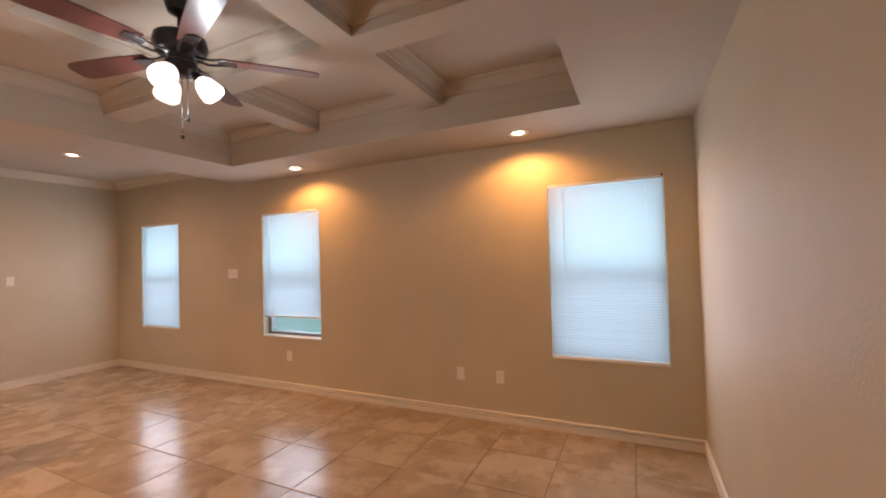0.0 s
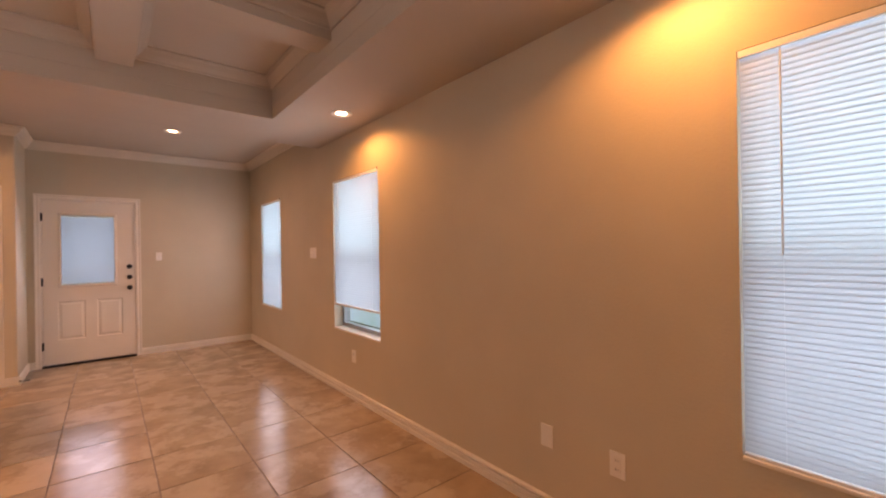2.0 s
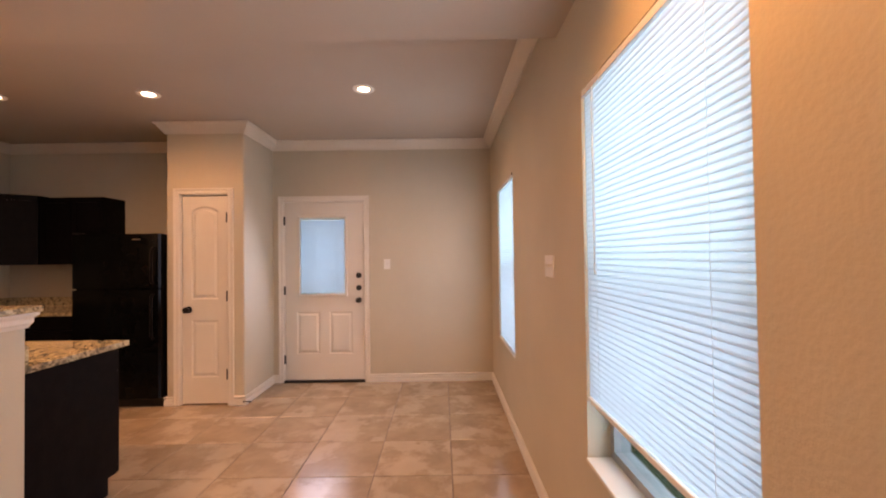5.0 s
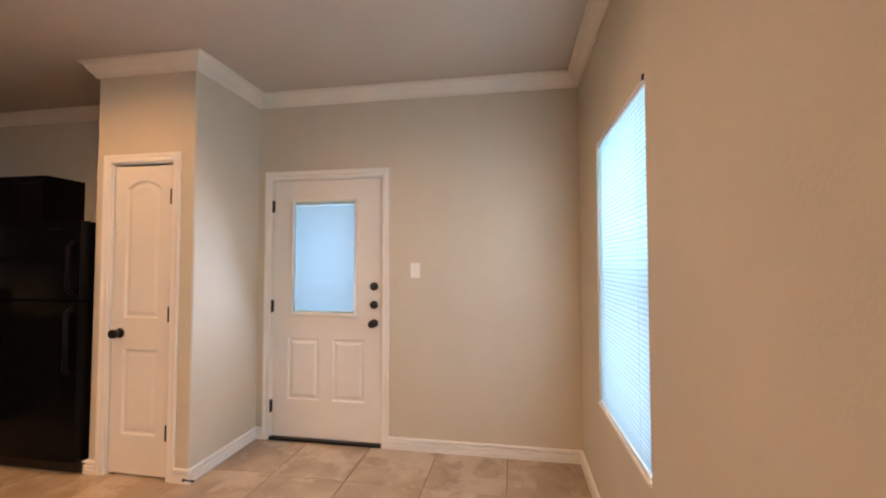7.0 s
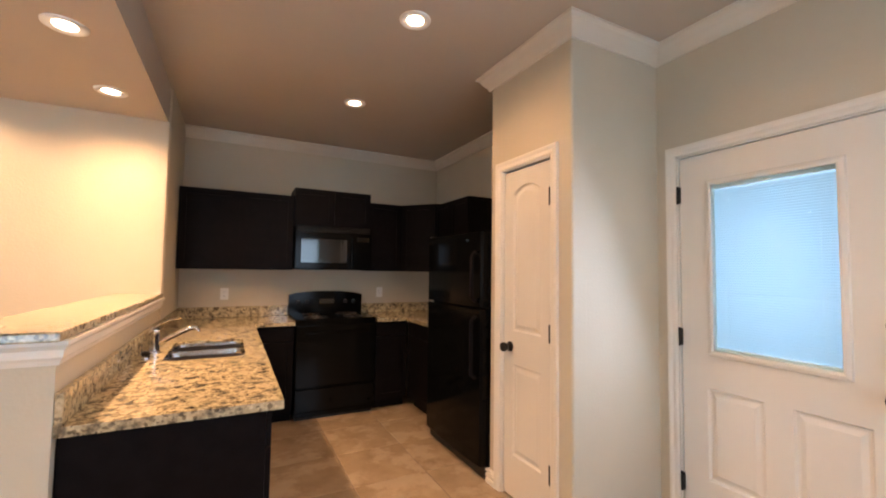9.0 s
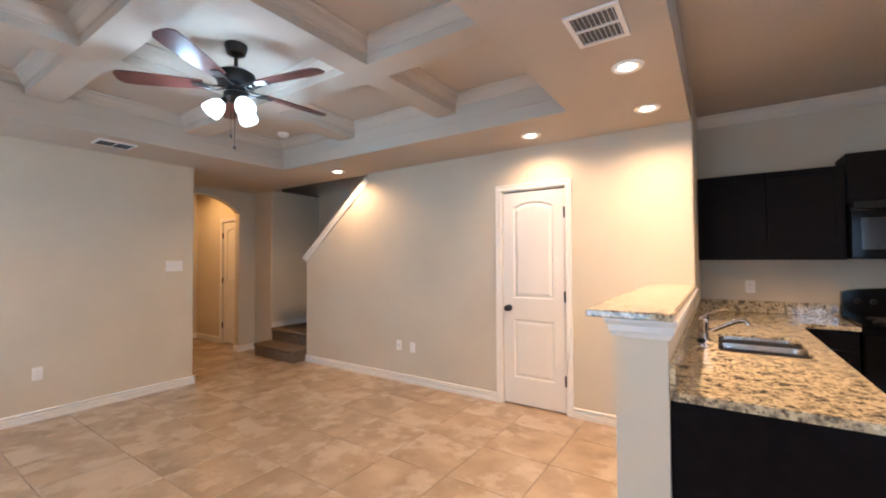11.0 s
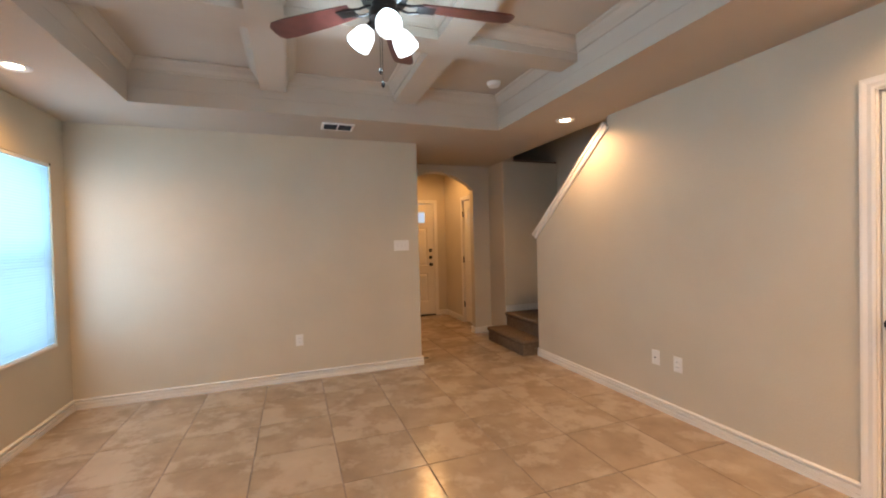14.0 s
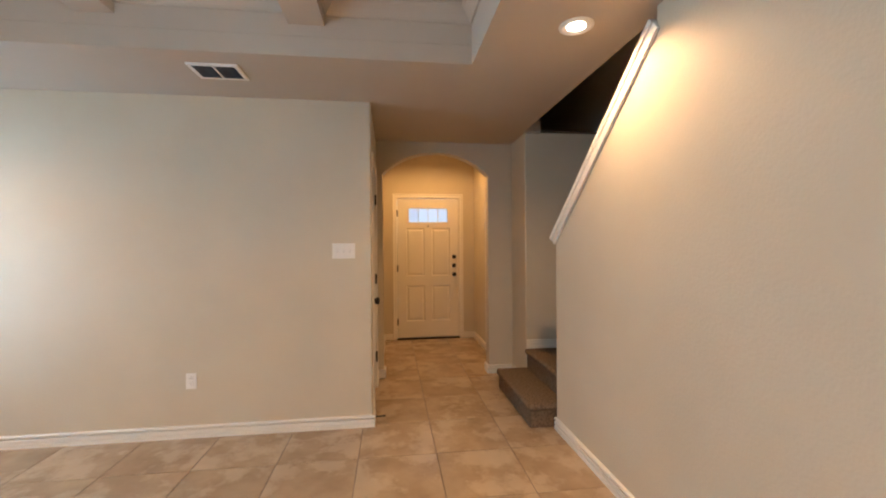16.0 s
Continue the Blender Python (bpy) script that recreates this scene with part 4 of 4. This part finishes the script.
def cabinet(name, m, w, d, z0, z1, doors, label, kick=0.0, drawers=0.0):
    """A cabinet box in x (width), y (0 front, d back) and z, with doors side by side and perhaps drawers above them."""
    c = thing(name, m, label, "cabinet", "kitchen cabinets")
    body = boxed(0, w, 0.02, d, z0 + kick, z1)
    if kick:
        box(body, 0.0, w, 0.085, d, z0, z0 + kick)
    part("body", body, ESPRESSO, c)
    g = 0.003
    top = z1 - (drawers + g if drawers else 0)
    for i in range(doors):
        dw = w / doors
        part("door", shaker(dw - 2 * g, top - z0 - kick - 2 * g), ESPRESSO, c, "dark cabinet door", m=Matrix.Translation((i * dw + g, 0, z0 + kick + g)))
        if drawers:
            part("drawer_front", boxed(0, dw - 2 * g, 0, 0.019, 0, drawers - g, bevel=0.002), ESPRESSO, c, m=Matrix.Translation((i * dw + g, 0, top + g)))
    return c


SDIR = 180
# upper cabinets on the south wall: local x runs from east to west
cabinet("upper_cabinet", pose(-4.82, -5.15, 0, 0, 0, SDIR), 0.965, 0.318, 1.372, 2.105, 2, "dark espresso two-door upper cabinet")
cabinet("upper_cabinet", pose(-5.787, -5.11, 0, 0, 0, SDIR), 0.762, 0.358, 1.812, 2.185, 2, "dark espresso cabinet over the microwave")
cabinet("upper_cabinet", pose(-6.551, -5.15, 0, 0, 0, SDIR), 0.365, 0.318, 1.372, 2.105, 1, "dark espresso narrow upper cabinet")
corner = thing("corner_cabinet", Matrix.Translation((-6.92, -5.15, 0)), "dark espresso diagonal corner upper cabinet", "cabinet", "kitchen cabinets")
part("body", prism(bmesh.new(), [(0, -0.318), (0, -0.02), (-0.262, 0.305), (-0.578, 0.305), (-0.578, -0.318)], "z", 1.372, 2.105), ESPRESSO, corner)
diag = math.degrees(math.atan2(0.325, -0.262))
part("door", shaker(0.405, 0.727), ESPRESSO, corner, "dark diagonal door", m=Matrix.Translation((-0.005, -0.001, 1.375)) @ Matrix.Rotation(radians(diag), 4, "Z"))
cabinet("upper_cabinet", pose(-7.18, -4.82, 0, 0, 0, 90), 0.66, 0.318, 1.372, 2.085, 2, "dark espresso upper cabinet beside the fridge")

# base cabinets
cabinet("base_cabinet", pose(-5.415, -2.582, 0, 0, 0, -90), 0.75, 0.61, 0.0, 0.868, 1, "dark espresso base cabinet at the peninsula end", 0.10, 0.14)
cabinet("sink_cabinet", pose(-5.415, -3.335, 0, 0, 0, -90), 0.84, 0.61, 0.0, 0.868, 2, "dark espresso sink base cabinet", 0.10, 0.14)
cabinet("base_cabinet", pose(-5.415, -4.178, 0, 0, 0, -90), 0.66, 0.61, 0.0, 0.868, 1, "dark espresso corner base cabinet", 0.10, 0.14)
cabinet("base_cabinet", pose(-5.415, -4.86, 0, 0, 0, SDIR), 0.368, 0.60, 0.0, 0.868, 1, "dark espresso narrow base cabinet beside the range", 0.10, 0.14)
cabinet("base_cabinet", pose(-6.556, -4.86, 0, 0, 0, SDIR), 0.33, 0.60, 0.0, 0.868, 1, "dark espresso base cabinet beside the range corner", 0.10, 0.14)
cabinet("base_cabinet", pose(-6.89, -4.86, 0, 0, 0, 90), 0.70, 0.60, 0.0, 0.868, 1, "dark espresso base cabinet beside the fridge", 0.10, 0.14)

# worktops; the peninsula one has the sink cut out of it
SX0, SX1, SY0, SY1 = -5.345, -4.955, -4.06, -3.45
top = thing("countertop", Matrix.Translation((-5.13, -4.0, 0.87)), "speckled beige granite peninsula countertop with a low splash", "countertop")
slab = holed(bmesh.new(), -0.322, 0.325, -1.468, 1.45, [(SX0 + 5.13, SX1 + 5.13, SY0 + 4.0, SY1 + 4.0)], "z", 0.0, 0.032)
for cx, cy, dx, dy in ((SX0, SY0, 1, 1), (SX1, SY0, -1, 1), (SX1, SY1, -1, -1), (SX0, SY1, 1, -1)):
    cx, cy, r = cx + 5.13, cy + 4.0, 0.055
    arc = [(cx + dx * r * (1 - math.cos(math.pi / 2 * k / 6)), cy + dy * r * (1 - math.sin(math.pi / 2 * k / 6))) for k in range(7)]
    prism(slab, [(cx, cy)] + arc, "z", 0.0, 0.032)
part("slab", slab, GRANITE, top)
part("splash", boxed(0.305, 0.3255, -1.45, 1.449, 0.0325, 0.135, bevel=0.003), GRANITE, top)
left = thing("countertop", Matrix.Translation((-5.6, -5.1, 0.87)), "speckled granite countertop between sink and range", "countertop")
part("slab", boxed(-0.186, 0.147, -0.368, 0.265, 0.0, 0.032, bevel=0.003), GRANITE, left)
part("splash", boxed(-0.186, 0.780, -0.3685, -0.348, 0.0325, 0.135, bevel=0.003), GRANITE, left)
right = thing("countertop", Matrix.Translation((-7.0, -5.0, 0.87)), "speckled granite corner countertop by the range", "countertop")
part("slab", prism(bmesh.new(), [(0.444, -0.468), (0.444, 0.165), (0.135, 0.165), (0.135, 0.845), (-0.498, 0.845), (-0.498, -0.468)], "z", 0.0, 0.032), GRANITE, right)
spl = boxed(-0.477, 0.444, -0.4685, -0.448, 0.0325, 0.135, bevel=0.003)
part("splash", spl, GRANITE, right)
part("splash", boxed(-0.4985, -0.478, -0.468, 0.845, 0.0325, 0.135, bevel=0.003), GRANITE, right)

sink = thing("sink", Matrix.Translation((-5.15, -3.755, 0.90)), "stainless steel double-bowl sink set in granite", "sink")


def bowl(y0, y1):
    bm = bmesh.new()
    loops = []
    for d, z, r in ((0.0, -0.004, 0.05), (0.006, -0.03, 0.05), (0.012, -0.16, 0.06), (0.05, -0.175, 0.05)):
        pts = []
        xa, xb, ya, yb = -0.197 + d, 0.197 - d, y0 + d, y1 - d
        for cx, cy, a0 in ((xb - r, yb - r, 0), (xa + r, yb - r, 90), (xa + r, ya + r, 180), (xb - r, ya + r, 270)):
            for k in range(5):
                a = radians(a0 + k * 22.5)
                pts.append(bm.verts.new((cx + r * math.cos(a), cy + r * math.sin(a), z)))
        loops.append(pts)
    for la, lb in zip(loops, loops[1:]):
        for k in range(len(la)):
            bm.faces.new((la[k], la[(k + 1) % len(la)], lb[(k + 1) % len(lb)], lb[k]))
    bm.faces.new(loops[-1])
    bmesh.ops.recalc_face_normals(bm, faces=bm.faces)
    return bm


part("bowl", bowl(-0.307, -0.012), STEEL, sink, smooth=True)
part("bowl", bowl(0.012, 0.307), STEEL, sink, smooth=True)
part("divider", boxed(-0.19, 0.19, -0.012, 0.012, -0.03, -0.012, bevel=0.004), STEEL, sink)
for y in (-0.16, 0.16):
    part("drain", lathe(bmesh.new(), [(0.04, -0.175), (0.04, -0.172), (0.02, -0.174)], (0, y, 0), 16), CHROME, sink, smooth=True)

tap = thing("faucet", Matrix.Translation((-4.885, -3.74, 0.902)), "chrome single-lever kitchen faucet behind the sink", "faucet")
part("base_plate", lathe(bmesh.new(), [(0.034, 0.0), (0.034, 0.006), (0.026, 0.012)], n=20), CHROME, tap, smooth=True)
part("body", lathe(bmesh.new(), [(0.027, 0.010), (0.025, 0.09), (0.028, 0.10), (0.028, 0.13), (0.016, 0.142)], n=20), CHROME, tap, smooth=True)
part("spout", tube(bmesh.new(), [(-0.01, 0.0, 0.045), (-0.06, 0.0, 0.072), (-0.12, 0.0, 0.105), (-0.17, 0.0, 0.128), (-0.20, 0.0, 0.130), (-0.214, 0.0, 0.105)], 0.014, 12), CHROME, tap, smooth=True)
part("lever", tube(bmesh.new(), [(0.0, 0.0, 0.138), (-0.03, 0.0, 0.160), (-0.07, -0.01, 0.178), (-0.12, -0.02, 0.188)], 0.0075, 8), CHROME, tap, smooth=True)
spray = thing("side_sprayer", Matrix.Translation((-4.875, -3.55, 0.902)), "dark side sprayer beside the faucet", "sprayer")
part("holder", lathe(bmesh.new(), [(0.020, 0.0), (0.020, 0.008), (0.013, 0.02)], n=14), CHROME, spray, smooth=True)
part("head", lathe(bmesh.new(), [(0.013, 0.014), (0.022, 0.024), (0.024, 0.034), (0.014, 0.042)], n=14), BLACK, spray, smooth=True)

# range
rng = thing("range", pose(-5.790, -4.835, 0, 0, 0, SDIR), "black freestanding electric range with rear control panel", "range")
part("body", boxed(0.003, 0.757, 0.03, 0.60, 0.03, 0.905, bevel=0.004), APPLIANCE, rng)
part("cooktop", boxed(0.0, 0.76, 0.0, 0.61, 0.906, 0.922, bevel=0.005), APPLIANCE, rng)
for u, v, r in ((0.20, 0.16, 0.10), (0.56, 0.16, 0.08), (0.20, 0.42, 0.08), (0.56, 0.42, 0.10)):
    bm = lathe(bmesh.new(), [(r + 0.012, 0.922), (r + 0.010, 0.926), (r, 0.923)], (u, v, 0), 24)
    for k in range(4):
        q = r * (0.25 + 0.22 * k)
        tube(bm, [(u + q * math.cos(math.tau * i / 20), v + q * math.sin(math.tau * i / 20), 0.929) for i in range(21)], 0.0045, 6)
    part("burner", bm, BLACK, rng, "black coil burner", smooth=True)
dome = [(0.0, 0.92), (0.76, 0.92)] + [(0.76 - 0.76 * k / 12, 1.115 + 0.038 * math.sin(math.pi * k / 12) ** 0.6) for k in range(13)]
bm = prism(bmesh.new(), dome, "y", 0.552, 0.622)
part("control_panel", bm, APPLIANCE, rng)
for u in (0.09, 0.18, 0.58, 0.67):
    part("control_knob", lathe(bmesh.new(), [(0.022, 0.0), (0.020, 0.018), (0.012, 0.022)], (u, 0.552, 1.04), 16, TOWARD), BLACK, rng, smooth=True)
part("clock", boxed(0.30, 0.46, 0.548, 0.553, 1.02, 1.07), BLACKGLASS, rng, "dark clock display")
door = part("oven_door", boxed(0.006, 0.754, 0.0, 0.03, 0.30, 0.86, bevel=0.008), APPLIANCE, rng)
part("oven_window", boxed(0.17, 0.59, -0.002, 0.002, 0.43, 0.69), APPLIANCE, door, "dark oven window")
bm = tube(bmesh.new(), [(0.08, -0.045, 0.80), (0.68, -0.045, 0.80)], 0.011, 10)
for u in (0.10, 0.66):
    tube(bm, [(u, -0.045, 0.80), (u, 0.002, 0.80)], 0.009, 8)
part("handle", bm, APPLIANCE, door, smooth=True)
part("drawer", boxed(0.006, 0.754, 0.004, 0.03, 0.075, 0.285, bevel=0.008), APPLIANCE, rng)
part("plinth", boxed(0.02, 0.74, 0.06, 0.58, 0.0, 0.03), BLACK, rng)

# microwave
mic = thing("microwave", pose(-5.790, -5.055, 1.378, 0, 0, SDIR), "glossy black microwave above the range", "microwave")
part("body", boxed(0.0, 0.757, 0.03, 0.412, 0.0, 0.43, bevel=0.004), APPLIANCE, mic)
door = part("door", boxed(0.0, 0.565, 0.0, 0.03, 0.012, 0.365, bevel=0.006), APPLIANCE, mic)
part("door_window", boxed(0.055, 0.50, -0.003, 0.002, 0.07, 0.305), BLACKGLASS, door, "dark microwave window")
bm = tube(bmesh.new(), [(0.545, -0.032, 0.06), (0.545, -0.032, 0.32)], 0.010, 10)
for v in (0.08, 0.30):
    tube(bm, [(0.545, -0.032, v), (0.545, 0.002, v)], 0.008, 8)
part("handle", bm, APPLIANCE, door, smooth=True)
pad = part("control_pad", boxed(0.570, 0.757, 0.002, 0.03, 0.012, 0.365, bevel=0.004), APPLIANCE, mic)
part("display", boxed(0.60, 0.73, 0.0, 0.004, 0.29, 0.335), BLACKGLASS, pad)
grille = part("grille", boxed(0.0, 0.757, 0.006, 0.03, 0.370, 0.43), APPLIANCE, mic)
for k in range(4):
    part("louvre", boxed(0.02, 0.737, 0.0, 0.01, 0.378 + 0.013 * k, 0.383 + 0.013 * k), BLACK, grille)

# refrigerator
fr = thing("refrigerator", pose(-6.755, -4.115, 0, 0, 0, 90), "black top-freezer refrigerator beside the pantry", "refrigerator")
part("body", boxed(0.0, 0.86, 0.065, 0.72, 0.03, 1.655, bevel=0.006), APPLIANCE, fr)
for name, z0, z1, h0, h1 in (("freezer_door", 1.14, 1.66, 1.18, 1.52), ("fridge_door", 0.09, 1.125, 0.66, 1.08)):
    pts = [(0.004, 0.06), (0.004, 0.022), (0.02, 0.008)] + [(0.02 + 0.82 * i / 8, 0.008 - 0.016 * math.sin(math.pi * i / 8)) for i in range(1, 8)] + [(0.84, 0.008), (0.856, 0.022), (0.856, 0.06)]
    d = part(name, prism(bmesh.new(), pts, "z", z0, z1), APPLIANCE, fr)
    bm = tube(bmesh.new(), [(0.80, -0.004, h0), (0.80, -0.036, h0 + 0.03), (0.80, -0.036, h1 - 0.03), (0.80, -0.004, h1)], 0.013, 10)
    part("handle", bm, ESPRESSO, d, smooth=True)
part("grille", boxed(0.01, 0.85, 0.05, 0.07, 0.005, 0.08), BLACK, fr)
part("badge", boxed(0.60, 0.68, -0.010, 0.0, 1.600, 1.612), CHROME, fr, "small silver badge")
part("hinge_cap", boxed(0.005, 0.06, 0.02, 0.10, 1.661, 1.675, bevel=0.004), BLACK, fr)

# ---------------------------------------------------------------- floor of square tiles
floor = tagged(part("floor", boxed(-7.7, 3.1, -5.65, 0.15, -0.12, -0.0038), GROUT), "glossy mottled brown square floor tiles with dark grout", "floor", "", "structure")
PX, PY, OX, OY = 0.503, 0.505, -0.972, -0.515
bm = bmesh.new()
hw, hh = PX / 2 - 0.0028, PY / 2 - 0.0028
prof = [(0.0, -0.0022), (0.0012, -0.0005), (0.003, 0.0)]
rings = [[bm.verts.new((sx * (hw - d), sy * (hh - d), z)) for sx, sy in ((-1, -1), (1, -1), (1, 1), (-1, 1))] for d, z in [(0.0, -0.012)] + prof]
for ra, rb in zip(rings, rings[1:]):
    for k in range(4):
        bm.faces.new((ra[k], ra[(k + 1) % 4], rb[(k + 1) % 4], rb[k]))
bm.faces.new(rings[-1])
bmesh.ops.recalc_face_normals(bm, faces=bm.faces)
tile_mesh = None
AREAS = [(-7.5, 0.0, -4.47, 0.0), (-7.5, -4.8, -5.47, -4.4), (0.0, 2.85, -4.6, -3.1)]
for i in range(-14, 9):
    for j in range(-11, 2):
        cx, cy = OX + PX * (i + 0.5), OY + PY * (j + 0.5)
        if not any(a - PX / 2 < cx < b + PX / 2 and c - PY / 2 < cy < d + PY / 2 for a, b, c, d in AREAS):
            continue
        m = Matrix.Translation((cx, cy, random.uniform(-0.0002, 0.0002))) @ Matrix.Rotation(math.pi * random.randint(0, 1), 4, "Z")
        if tile_mesh is None:
            tile_mesh = part("tile", bm, TILE, floor, m=m).data
        else:
            share("tile", tile_mesh, floor, m)
